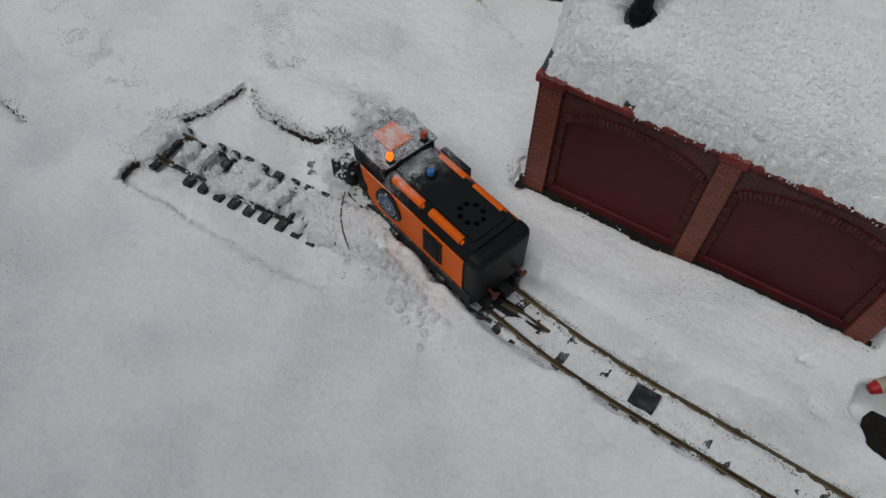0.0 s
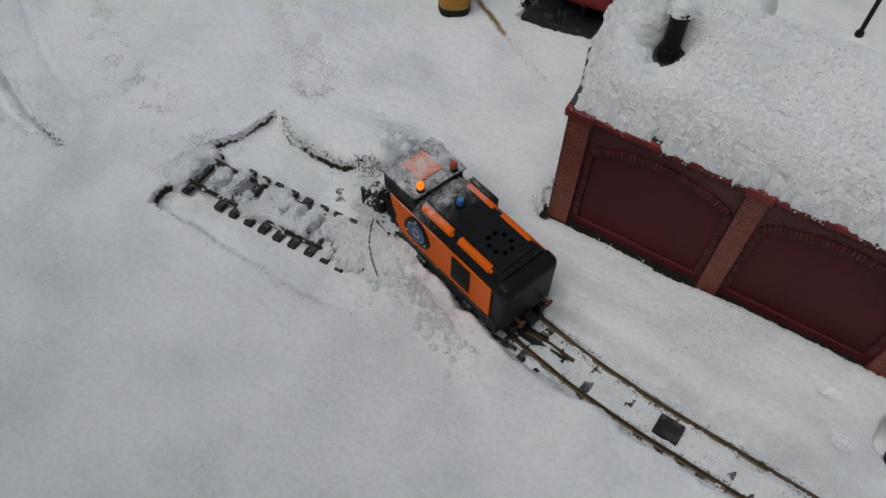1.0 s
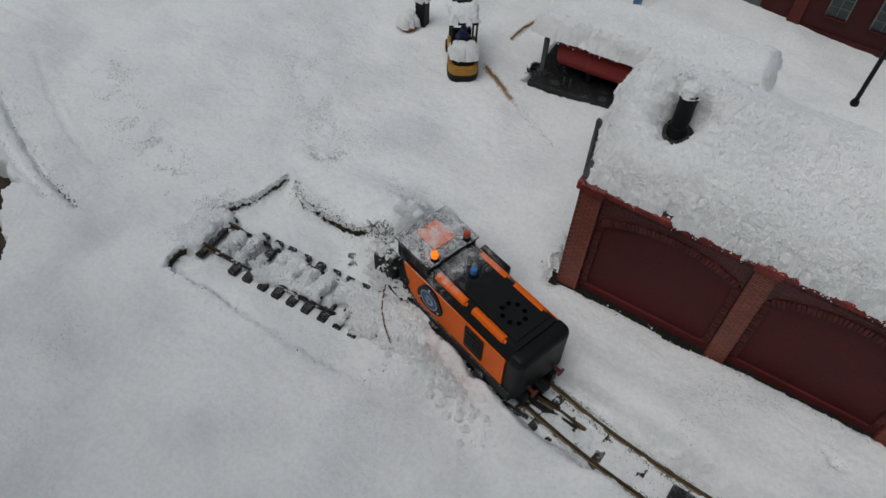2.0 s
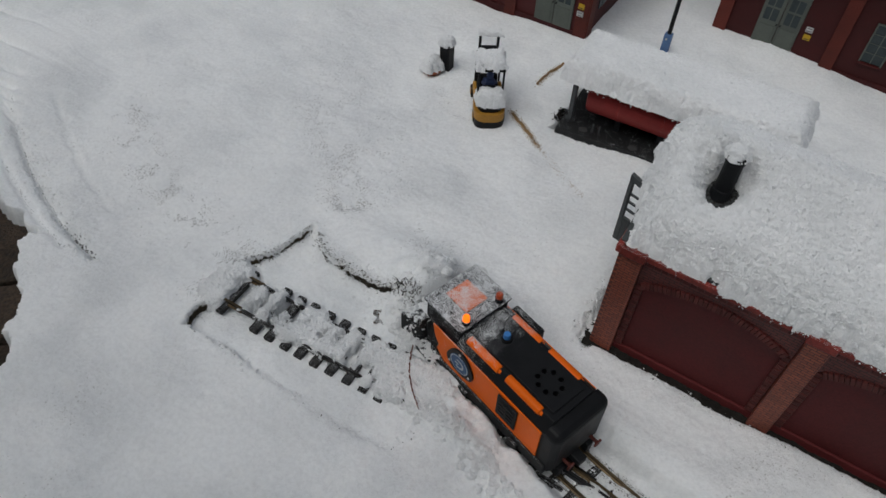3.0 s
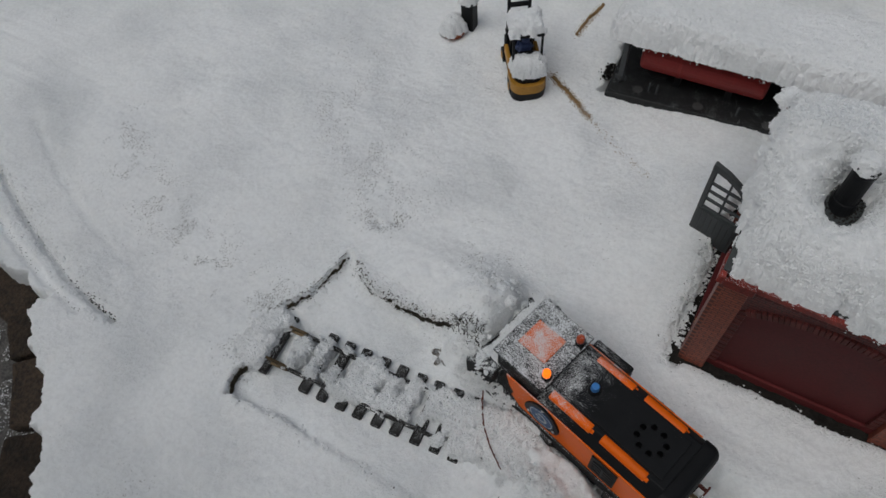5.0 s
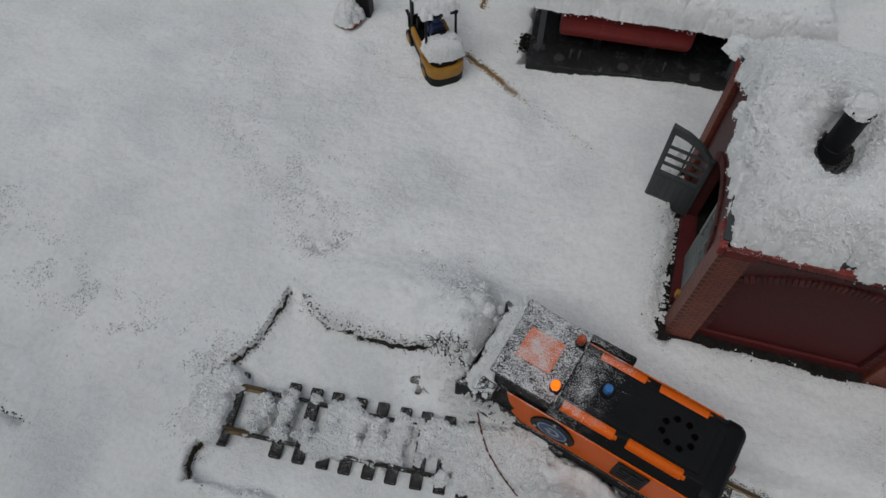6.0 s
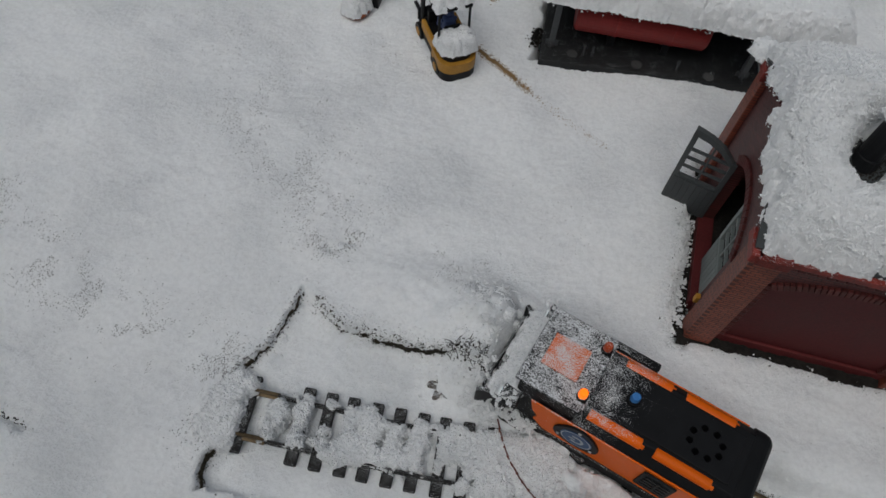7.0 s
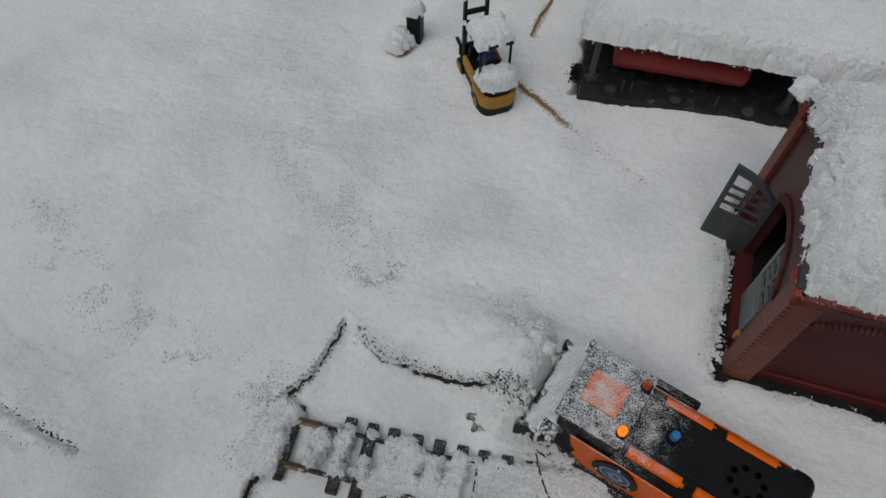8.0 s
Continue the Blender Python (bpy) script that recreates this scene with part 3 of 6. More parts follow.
def snow_cap(name, m, label, shape, under, thick, step=0.0028, round_off=0.012, seed=1, lumps=1.0, hole=None, category="snow", mat=None, extent=None, grains=500000, size=0.60, inner=0.8):
    """A cushion of snow over a support: shape gives the distance inside its outline, under the support's height."""
    x0, x1, y0, y1 = extent
    step = min(step, 0.0011) if x1 - x0 < 0.2 else min(step, 0.0014) if step < 0.003 else step
    X, Y = np.meshgrid(np.arange(x0, x1, step), np.arange(y0, y1, step))
    d = shape(X, Y) + lumps * (0.0034 * fbm(X, Y, 0.03, seed, 3, 0.7) + 0.0050 * (billow(X, Y, 0.0105, seed + 7) - 0.6) + 0.0022 * (billow(X, Y, 0.005, seed + 8) - 0.6))
    if hole is not None:
        d = np.minimum(d, hole(X, Y) + 0.004 * fbm(X, Y, 0.015, seed + 4, 2))
    k = np.clip(d / round_off, 0, 1)
    dome = np.clip(1 - (1 - k) ** 2, 0, 1) ** 0.72
    # the clumps follow the surface round its edges
    U, V = X + dome * thick, Y + dome * thick
    clump = (0.0026 + 0.0018 * fbm(X, Y, 0.03, seed + 9, 1)) * billow(U, V, 0.0135, seed + 2) + 0.0016 * billow(U, V, 0.0072, seed + 3) + 0.0009 * billow(U, V, 0.0040, seed + 4) - 0.0036
    rough = lumps * (0.0034 * fbm(X, Y, 0.050, seed + 1, 2) + clump)
    Z = under(X, Y) + dome * np.maximum(thick + rough, 0.002) - 0.002 * (d <= 0)
    jig = 0.0006 * lumps * smooth(0.0, 0.004, d)
    lean = np.clip(1 - k, 0, 1) * lumps * smooth(0.0, 0.004, d)
    gy, gx = np.gradient(dome)
    slope = np.hypot(gx, gy) + 1e-9
    X, Y = X - lean * clump * gx / slope + jig * fbm(X + 1.7 * Z, Y - 1.3 * Z, 0.0065, seed + 5, 2), Y - lean * clump * gy / slope + jig * fbm(X - 1.4 * Z, Y + 1.6 * Z, 0.0065, seed + 6, 2)
    # loose crystals that break the surface, thickest round the edge
    g = np.random.RandomState(seed)
    w = np.where(d > 0.0002, inner + 3.0 * np.exp(-(d / (0.5 * round_off)) ** 2), 0).ravel()
    many = int(grains * (d > 0).sum() * step * step)
    pick = g.choice(len(w), many, p=w / w.sum())
    r = (0.0009 + 0.0022 * g.uniform(0, 1, many) ** 2) * size
    spots = np.stack([X.ravel()[pick] + g.uniform(-1, 1, many) * step, Y.ravel()[pick] + g.uniform(-1, 1, many) * step, Z.ravel()[pick] - 0.20 * r - g.uniform(0, 1, many) * 0.3 * thick * (k.ravel()[pick] < 0.2)], -1)
    ob = new(name, sheet(name, X, Y, Z, mat or SNOW_CLEAN, keep=d > 0, extra=crumb_arrays(spots, r, seed, 0.95, 0 if size < 0.7 else 1, 0.3)))
    ob.matrix_basis = m
    return tagged(ob, label, category, kind="stuff")


def crumb_arrays(places, radii, seed=0, flat=0.75, fine=2, rag=0.28):
    """Many small uneven lumps as arrays of points and triangles."""
    if fine:
        t = bmesh.new()
        bmesh.ops.create_icosphere(t, subdivisions=fine, radius=1.0)
        t.verts.ensure_lookup_table()
        base = np.array([v.co[:] for v in t.verts])
        tris = np.array([[v.index for v in f.verts] for f in t.faces])
        t.free()
    else:
        base = np.concatenate([np.eye(3), -np.eye(3)])
        tris = np.array(((0, 1, 2), (1, 3, 2), (3, 4, 2), (4, 0, 2), (1, 0, 5), (3, 1, 5), (4, 3, 5), (0, 4, 5)))
    g = np.random.RandomState(seed)
    n, k = len(places), len(base)
    kind = g.randint(0, 24, n)
    shapes = np.stack([base * (1 + rag * g.uniform(-1, 1, (k, 1)) + 1.07 * rag * np.sin(base @ g.normal(0, 2.2, (3, 1)) + g.uniform(0, 6))) for _ in range(24)])
    size = np.asarray(radii)[:, None] * g.uniform(0.7, 1.3, (n, 3)) * np.array([1, 1, flat])
    a = g.uniform(0, math.tau, n)
    p = shapes[kind]
    c, s = np.cos(a)[:, None], np.sin(a)[:, None]
    p = np.stack([p[..., 0] * c - p[..., 1] * s, p[..., 0] * s + p[..., 1] * c, p[..., 2]], -1)
    co = p * size[:, None, :] + np.asarray(places)[:, None, :]
    return co.reshape(-1, 3), (tris[None] + (np.arange(n) * k)[:, None, None]).reshape(-1, 3)


def loose(name, places, radii, mat, label, category, seed=0, flat=0.75, fine=2, rag=0.28):
    co, tris = crumb_arrays(places, radii, seed, flat, fine, rag)
    me = bpy.data.meshes.new(name)
    fill_mesh(me, co, [tris])
    me.materials.append(mat)
    return tagged(new(name, me), label, category, kind="stuff")


def fluffy(name, places, radii, mat, label, category, seed=0, cover=26.0, grain=0.0008):
    """Lumps of snow whose faces are built up of loose crystals."""
    g = np.random.RandomState(seed)
    places, radii = np.asarray(places), np.asarray(radii)
    count = np.maximum(3, (cover * (radii / 0.003) ** 2).astype(int))
    home = np.repeat(np.arange(len(radii)), count)
    d = g.normal(0, 1, (len(home), 3))
    d[:, 2] = np.where(g.uniform(0, 1, len(home)) < 0.8, np.abs(d[:, 2]), d[:, 2])
    d = d / np.linalg.norm(d, axis=1)[:, None]
    at = places[home] + d * (radii[home] * g.uniform(0.75, 1.25, len(home)))[:, None]
    a, fa = crumb_arrays(places, radii, seed, 0.85, 1, 0.2)
    b, fb = crumb_arrays(at, g.uniform(0.5, 1.3, len(home)) * grain, seed + 1, 0.9, 0, 0.2)
    me = bpy.data.meshes.new(name)
    fill_mesh(me, np.concatenate([a, b]), [fa, fb + len(a)])
    me.materials.append(mat)
    return tagged(new(name, me), label, category, kind="stuff")


def land_at(p):
    """Heights of the snow at an array of places."""
    p = np.asarray(p)
    return land(p[:, 0][None], p[:, 1][None])[0]


def along(line, many, spread, seed):
    """Random places along a line of points."""
    g = np.random.RandomState(seed)
    pts = np.array(line)
    seg = np.hypot(*(pts[1:] - pts[:-1]).T)
    s = g.uniform(0, seg.sum(), many)
    cum = np.concatenate([[0], np.cumsum(seg)])
    xy = np.stack([np.interp(s, cum, pts[:, 0]), np.interp(s, cum, pts[:, 1])], -1)
    return xy + g.normal(0, spread, xy.shape)


def rect_shape(x0, x1, y0, y1):
    return lambda X, Y: np.minimum(np.minimum(X - x0, x1 - X), np.minimum(Y - y0, y1 - Y))


def disc_shape(cx, cy, r):
    return lambda X, Y: r - np.hypot(X - cx, Y - cy)


def level(z):
    return lambda X, Y: np.full(X.shape, z)


# ---- the brick engine shed ----
SHED_X, SHED_Y, EAVES, RIDGE = 0.452, 0.236, 0.196, 0.262
SHED = pose(0.003, 0.0065, 0.0)


def roof_z(y):
    return EAVES + 0.002 + (RIDGE - EAVES) * (1 - np.abs(y - SHED_Y / 2) / (SHED_Y / 2))


def arch(x0, x1, spring, rise, count, out=0.0):
    """Points along a segmental arch from x0 to x1, moved outward."""
    half = (x1 - x0) / 2
    r = (half * half + rise * rise) / (2 * rise)
    cx, cz, a = (x0 + x1) / 2, spring + rise - r, math.asin(half / r)
    return [(cx + (r + out) * math.sin(-a + 2 * a * i / count), cz + (r + out) * math.cos(-a + 2 * a * i / count), -a + 2 * a * i / count) for i in range(count + 1)]


def build_shed():
    shed = thing("engine_shed", SHED, "dark red brick model engine shed with arched bays and grey doors", "model building")
    wall = part("wall", box(0.0, SHED_X, 0.006, 0.016, -0.03, EAVES), RED_WALL, shed, "smooth dark red bays")
    part("wall", box(0.0, SHED_X, SHED_Y - 0.012, SHED_Y, -0.03, EAVES), RED_BRICK, shed)
    bm = prism([(0.0165, -0.03), (SHED_Y - 0.0125, -0.03), (SHED_Y - 0.0125, EAVES), (SHED_Y / 2, RIDGE - 0.012), (0.0165, EAVES)], "x", SHED_X - 0.012, SHED_X)
    part("wall", bm, RED_BRICK_SIDE, shed)
    part("floor", box(0.013, SHED_X - 0.013, 0.017, SHED_Y - 0.013, -0.03, -0.004), SOIL, shed)
    # front: plinth, jambs, spandrels over the bays, cornice
    part("plinth", box(-0.002, SHED_X + 0.002, 0.0020, 0.0058, -0.03, 0.0095, 0.0008), RED_WALL, shed)
    brick = mesh_of(box(-0.0023, 0.0023, 0.0, 0.0055, 0.0, 0.0105, 0.0005, seg=1), "brick", BRICK)
    small = mesh_of(box(-0.0038, 0.0038, 0.0, 0.005, 0.0, 0.0085, 0.0006, seg=1), "brick", BRICK)
    course = mesh_of(box(-0.0046, 0.0046, 0.0, 0.0050, 0.0, 0.0040, 0.0005, seg=1), "brick", BRICK)
    for x0, x1 in ((0.0235, 0.2105), (0.2385, 0.4275)):
        inner = arch(x0 + 0.009, x1 - 0.009, 0.136, 0.021, 34)
        outline = [(p[0], p[1]) for p in arch(x0 + 0.009, x1 - 0.009, 0.136, 0.021, 34, 0.0112)]
        outline = [(x0, 0.138)] + outline[1:-1] + [(x1, 0.138), (x1, 0.186), (x0, 0.186)]
        part("spandrel", prism(outline, "y", 0.0005, 0.0058), RED_BRICK, shed)
        for a, b in zip(inner, inner[1:]):
            piece("brick", brick, wall, Matrix.Translation(((a[0] + b[0]) / 2, -0.0026, (a[1] + b[1]) / 2)) @ Matrix.Rotation((a[2] + b[2]) / 2, 4, "Y"))
        for side in (x0 + 0.0045, x1 - 0.0045):
            for k in range(28):
                piece("brick", course, wall, pose(side, 0.0004 if k % 2 else 0.001, 0.012 + 0.00452 * k))
    part("cornice", box(-0.003, SHED_X + 0.003, -0.007, 0.0175, 0.1885, 0.1965, 0.001), CORNICE, shed, "bright red weathered cornice")
    count = 52
    for k in range(count):
        piece("brick", small, wall, pose(0.006 + k * (SHED_X - 0.012) / (count - 1), -0.0035, 0.1795))
    for x0, x1 in ((-0.003, 0.0225), (0.2115, 0.2375), (0.4285, 0.455)):
        p = part("pilaster", box(x0, x1, -0.0065, 0.0055, -0.03, 0.189, 0.0008), PILASTER, shed, "orange-red brick pilaster")
        part("cap", box(x0 - 0.003, x1 + 0.003, -0.0115, 0.0052, 0.186, 0.1985, 0.0012), CORNICE, p)
    # gable with the doorway
    y0, y1, spring, rise = 0.039, 0.159, 0.112, 0.034
    hole = arch(y0, y1, spring, rise, 24)
    part("wall", box(-0.0005, 0.012, 0.0005, y0, -0.03, EAVES), RED_BRICK_SIDE, shed)
    part("wall", box(-0.0005, 0.012, y1, SHED_Y, -0.03, EAVES), RED_BRICK_SIDE, shed)
    gable = part("wall", prism([(p[0], p[1]) for p in hole] + [(y1, EAVES - 0.0005), (SHED_Y - 0.001, EAVES + 0.0005), (SHED_Y / 2, RIDGE - 0.012), (0.001, EAVES + 0.0005), (y0, EAVES - 0.0005)], "x", -0.0005, 0.012), RED_BRICK_SIDE, shed)
    vous = mesh_of(box(-0.0032, 0.0045, -0.0031, 0.0031, 0.0, 0.0115, 0.0005, seg=1), "brick", BRICK)
    for a, b in zip(hole, hole[1:]):
        piece("brick", vous, gable, Matrix.Translation((0, (a[0] + b[0]) / 2, (a[1] + b[1]) / 2)) @ Matrix.Rotation(-(a[2] + b[2]) / 2, 4, "X"))
    for a, b in ((-0.0062, 0.020), (0.216, SHED_Y + 0.006)):
        p = part("pilaster", box(-0.0075, -0.0008, a, b, -0.03, 0.189, 0.0008), PILASTER_SIDE, shed, "orange-red brick pilaster")
        part("cap", box(-0.012, -0.0009, a - 0.003, b + 0.003, 0.186, 0.1985, 0.0012), CORNICE, p)
    dentil = mesh_of(box(-0.0045, 0.0, -0.0034, 0.0034, -0.007, 0.0, 0.0005, seg=1), "brick", BRICK)
    pitch = math.atan((RIDGE - EAVES) / (SHED_Y / 2))
    for k in range(15):
        u = 0.014 + k * 0.0074
        for yy, turn in ((u, pitch), (SHED_Y - u, -pitch)):
            piece("brick", dentil, gable, pose(-0.0008, yy, float(roof_z(np.array(u))) - 0.014, math.degrees(turn), 0, 0))
    part("threshold", box(-0.006, 0.013, y0, y1, -0.03, 0.003), RED_WALL, shed)
    part("latch", box(-0.0062, -0.0008, 0.030, 0.037, 0.016, 0.028, 0.0008), YELLOW, shed, "small orange-yellow bracket")

    def leaf(m, pale, label):
        """A door leaf, hinge at the origin, free edge along +y, with a glazed upper half under a bowed head."""
        # the open leaf is toned darker than the closed one
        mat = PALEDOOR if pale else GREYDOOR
        w, low = 0.058, 0.062
        head = [(0.0, 0.108), (0.010, 0.120), (0.022, 0.131), (0.038, 0.139), (w, 0.1435)]
        door = part("door", box(-0.0025, 0.0025, 0.0, w, 0.001, low, 0.0006), mat, shed, label)
        door.matrix_basis = m
        for k in range(7):
            part("plank", box(0.0026, 0.0036, 0.004 + 0.0075 * k, 0.0108 + 0.0075 * k, 0.006, low - 0.004, 0.0004), mat, door)
            part("plank", box(-0.0036, -0.0026, 0.004 + 0.0075 * k, 0.0108 + 0.0075 * k, 0.006, low - 0.004, 0.0004), mat, door)
        part("stile", box(-0.003, 0.003, 0.0, 0.006, low, 0.114, 0.0005), mat, door)
        part("stile", box(-0.003, 0.003, w - 0.006, w, low, 0.138, 0.0005), mat, door)
        rail = prism([(p[0], p[1]) for p in head] + [(w, 0.1335), (0.038, 0.1295), (0.022, 0.122), (0.010, 0.1115), (0.0, 0.100)], "x", -0.003, 0.003)
        part("head_rail", rail, mat, door)
        for k, z in enumerate((0.077, 0.092, 0.107)):
            part("glazing_bar", box(-0.0018, 0.0018, 0.005, w - 0.005, z, z + 0.0022), mat, door)
        part("glazing_bar", box(-0.0015, 0.0015, 0.0285, 0.0308, low, 0.128), mat, door)
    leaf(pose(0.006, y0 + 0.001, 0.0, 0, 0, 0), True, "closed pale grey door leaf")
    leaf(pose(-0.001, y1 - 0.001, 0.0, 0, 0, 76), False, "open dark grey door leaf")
    # roof
    over = 0.010
    for lo, hi in ((-0.001, SHED_Y / 2), (SHED_Y + 0.001, SHED_Y / 2)):
        za, zb = float(roof_z(np.array(lo))), float(roof_z(np.array(hi)))
        part("roof", prism([(lo, za + 0.003), (hi, zb + 0.003), (hi, zb - 0.002), (lo, za - 0.001)], "x", -over, SHED_X + over), ROOFING, shed, "grey slate roof under snow")
    cx, cy = 0.0628, 0.0865
    pipe_bm = tube((cx, cy, 0.225), (cx, cy, 0.300), 0.0108, 0.0102, 24)
    stack = part("chimney_pipe", pipe_bm, PLASTIC, shed, "tall black round chimney pipe", smooth=False)
    part("rim", tube((cx, cy, 0.294), (cx, cy, 0.3045), 0.0114, 0.0124, 24, bevel=0.001), PLASTIC, stack)
    part("collar", tube((cx, cy, 0.232), (cx, cy, 0.256), 0.0150, 0.0118, 24, bevel=0.001), PLASTIC, stack)
    snow_cap("roof_snow", SHED, "thick granular snow lying on the shed roof", lambda X, Y: np.minimum(np.minimum(X + 0.0195 - 0.014 * smooth(0.055, 0.0, Y) - 0.010 * smooth(0.15, 0.22, Y), SHED_X + 0.012 - X), np.minimum(Y + 0.0055, SHED_Y + 0.006 - Y)),
             lambda X, Y: roof_z(np.clip(Y, 0.0, SHED_Y)), 0.040, 0.0013, 0.034, 5, 1.1, hole=lambda X, Y: np.hypot((X - cx) * 1.0, (Y - cy + 0.005) * 0.92) - 0.0152, extent=(-0.04, SHED_X + 0.035, -0.034, SHED_Y + 0.035))
    snow_cap("chimney_snow", SHED, "cap of snow on the black chimney pipe", disc_shape(cx, cy, 0.0128), level(0.3030), 0.010, 0.002, 0.011, 9, 0.8, extent=(cx - 0.025, cx + 0.025, cy - 0.025, cy + 0.025))
    spots = np.random.RandomState(12).normal(0, 1, (900, 3)) * np.array([0.012, 0.012, 0.0])
    spots = spots[np.hypot(spots[:, 0], spots[:, 1]) < 0.019] + np.array([cx + 0.003, cy + 0.001, 0.0])
    spots[:, 2] = roof_z(spots[:, 1]) + 0.0035
    loose("flue_litter", spots, np.random.RandomState(13).uniform(0.0005, 0.0013, len(spots)), SOIL, "dark wet slate grit round the chimney foot", "grit", 14, fine=0).matrix_basis = SHED
    snow_cap("bracket_snow", SHED, "lump of snow on the gable corner", disc_shape(-0.010, 0.250, 0.013), level(0.196), 0.009, 0.0025, 0.012, 19, 1.3, extent=(-0.04, 0.02, 0.225, 0.28))


build_shed()
# ---- track ----
def rail_points(line, offset, x0, x1, z, step=0.012):
    xs = np.arange(x0, x1 + step / 2, step)
    ys = track_y(xs, line)
    k = np.ones(5) / 5
    ys = np.convolve(np.pad(ys, 2, mode="reflect", reflect_type="odd"), k, "valid")
    d = np.gradient(ys, xs)
    n = np.sqrt(1 + d * d)
    return [(x - offset * s / m, y + offset / m, z if np.isscalar(z) else float(np.interp(x, z[0], z[1]))) for x, y, s, m in zip(xs, ys, d, n)]


def rail_bar(points, width=0.0020, tall=0.0075):
    """A rail with head, web and foot swept along points at its top."""
    half, foot = width / 2, width * 1.25
    shape = [(-half, 0), (half, 0), (half, -0.0018), (0.0006, -0.0026), (0.0006, -tall + 0.0014), (foot, -tall + 0.0008), (foot, -tall), (-foot, -tall), (-foot, -tall + 0.0008), (-0.0006, -tall + 0.0014), (-0.0006, -0.0026), (-half, -0.0018)]
    t = bmesh.new()
    rings = []
    pts = [Vector(p) for p in points]
    for i, p in enumerate(pts):
        d = (pts[min(i + 1, len(pts) - 1)] - pts[max(i - 1, 0)])
        side = Vector((-d.y, d.x, 0)).normalized()
        rings.append([t.verts.new(p + side * a + Vector((0, 0, b))) for a, b in shape])
    for u, w in zip(rings, rings[1:]):
        for k in range(len(shape)):
            j = (k + 1) % len(shape)
            t.faces.new((u[k], u[j], w[j], w[k]))
    t.faces.new(rings[0])
    t.faces.new(rings[-1])
    return t


SPUR_Z = ([-0.5, -0.38, -0.2, -0.1, 0.06], [0.023, 0.0215, 0.0165, 0.009, RAIL - 0.003])


def build_tracks():
    spur_z = SPUR_Z
    line = thing("running_track", pose(0.3, -0.2, RAIL - 0.03), "ploughed garden railway track with brassy rails in snow", "railway track")
    off = pose(-0.3, 0.2, -RAIL + 0.03)
    def local(bm):
        bm.transform(off)
        return bm
    for side in (-0.0236, 0.0236):
        part("rail", local(rail_bar(rail_points(TRACK, side, -0.16, 1.5, RAIL))), BRASS_RAIL, line, "weathered brass rail")
    tie = mesh_of(box(-0.006, 0.006, -0.043, 0.043, -0.006, 0.0, 0.0012, seg=1), "tie", TIE)
    for k in range(34):
        x = -0.13 + 0.0262 * k
        y = float(track_y(x, TRACK))
        s = float(track_y(x + 0.01, TRACK) - track_y(x - 0.01, TRACK)) / 0.02
        piece("tie", tie, line, off @ pose(x, y, RAIL - 0.0078, 0, 0, math.degrees(math.atan(s))))
    tagged(part("magnet_box", box(-0.0155, 0.0155, -0.0135, 0.0135, -0.016, 0.003, 0.0022), FROSTED), "black plastic box set between the rails", "track box").matrix_basis = pose(0.262, -0.1965, RAIL, 0, 0, -3)
    spur = thing("siding_track", pose(-0.3, -0.2, -0.01), "snow-covered siding track with black ties showing", "railway track")
    off2 = pose(0.3, 0.2, 0.01)
    for side in (-0.0236, 0.0236):
        bm = rail_bar(rail_points(SPURLINE, side, -0.468 + (0.012 if side > 0 else 0.0), 0.06, spur_z))
        bm.transform(off2)
        part("rail", bm, TIE, spur, "dark snowy rail")
        bm = rail_bar([(p[0], p[1], p[2] + 0.0018) for p in rail_points(SPURLINE, side, -0.460 + (0.012 if side > 0 else 0.0), -0.414, spur_z)], 0.0030, 0.0086)
        bm.transform(off2)
        part("rail_end", bm, BRASS_RAIL, spur, "brown rail end clear of snow")
    spur_tie = mesh_of(box(-0.0062, 0.0062, -0.0405, 0.0405, -0.0085, 0.0, 0.0015, seg=2), "tie", TIE)
    rnd = random.Random(4)
    for x in [-0.4415] + [-0.3825 + 0.0245 * k for k in range(9)]:
        y = float(track_y(x, SPURLINE))
        z = float(np.interp(x, *spur_z)) - 0.0055
        piece("tie", spur_tie, spur, off2 @ pose(x, y, z, rnd.uniform(-1.5, 1.5), 0, 5.0 + rnd.uniform(-1.5, 1.5)))
    # the chairs that hold the rail
    chair = mesh_of(box(-0.003, 0.003, -0.004, 0.004, 0.0, 0.0025, 0.0006, seg=1), "chair", TIE)
    for k in range(9):
        x = -0.3825 + 0.0245 * k
        for side in (-0.0236, 0.0236):
            piece("chair", chair, spur, off2 @ pose(x, float(track_y(x, SPURLINE)) + side, float(np.interp(x, *spur_z)) - 0.006, 0, 0, 5.0))
    # point blades and frog behind the locomotive
    frog = thing("points_frog", pose(0.03, -0.165, RAIL - 0.01), "dark cast points frog between the rails", "track points")
    for a, b in (((-0.06, 0.010), (0.10, -0.012)), ((-0.05, -0.008), (0.09, -0.016)), ((-0.03, 0.002), (0.06, -0.004))):
        part("blade", rail_bar([(a[0] + (b[0] - a[0]) * k / 6, a[1] + (b[1] - a[1]) * k / 6, 0.0088) for k in range(7)], 0.003), BRASS_RAIL if b[0] > 0.09 else IRON, frog)
    part("frog_plate", box(-0.045, 0.03, -0.009, 0.009, -0.008, 0.004, 0.001, m=pose(0, 0, 0, 0, 0, -8)), IRON, frog)


build_tracks()


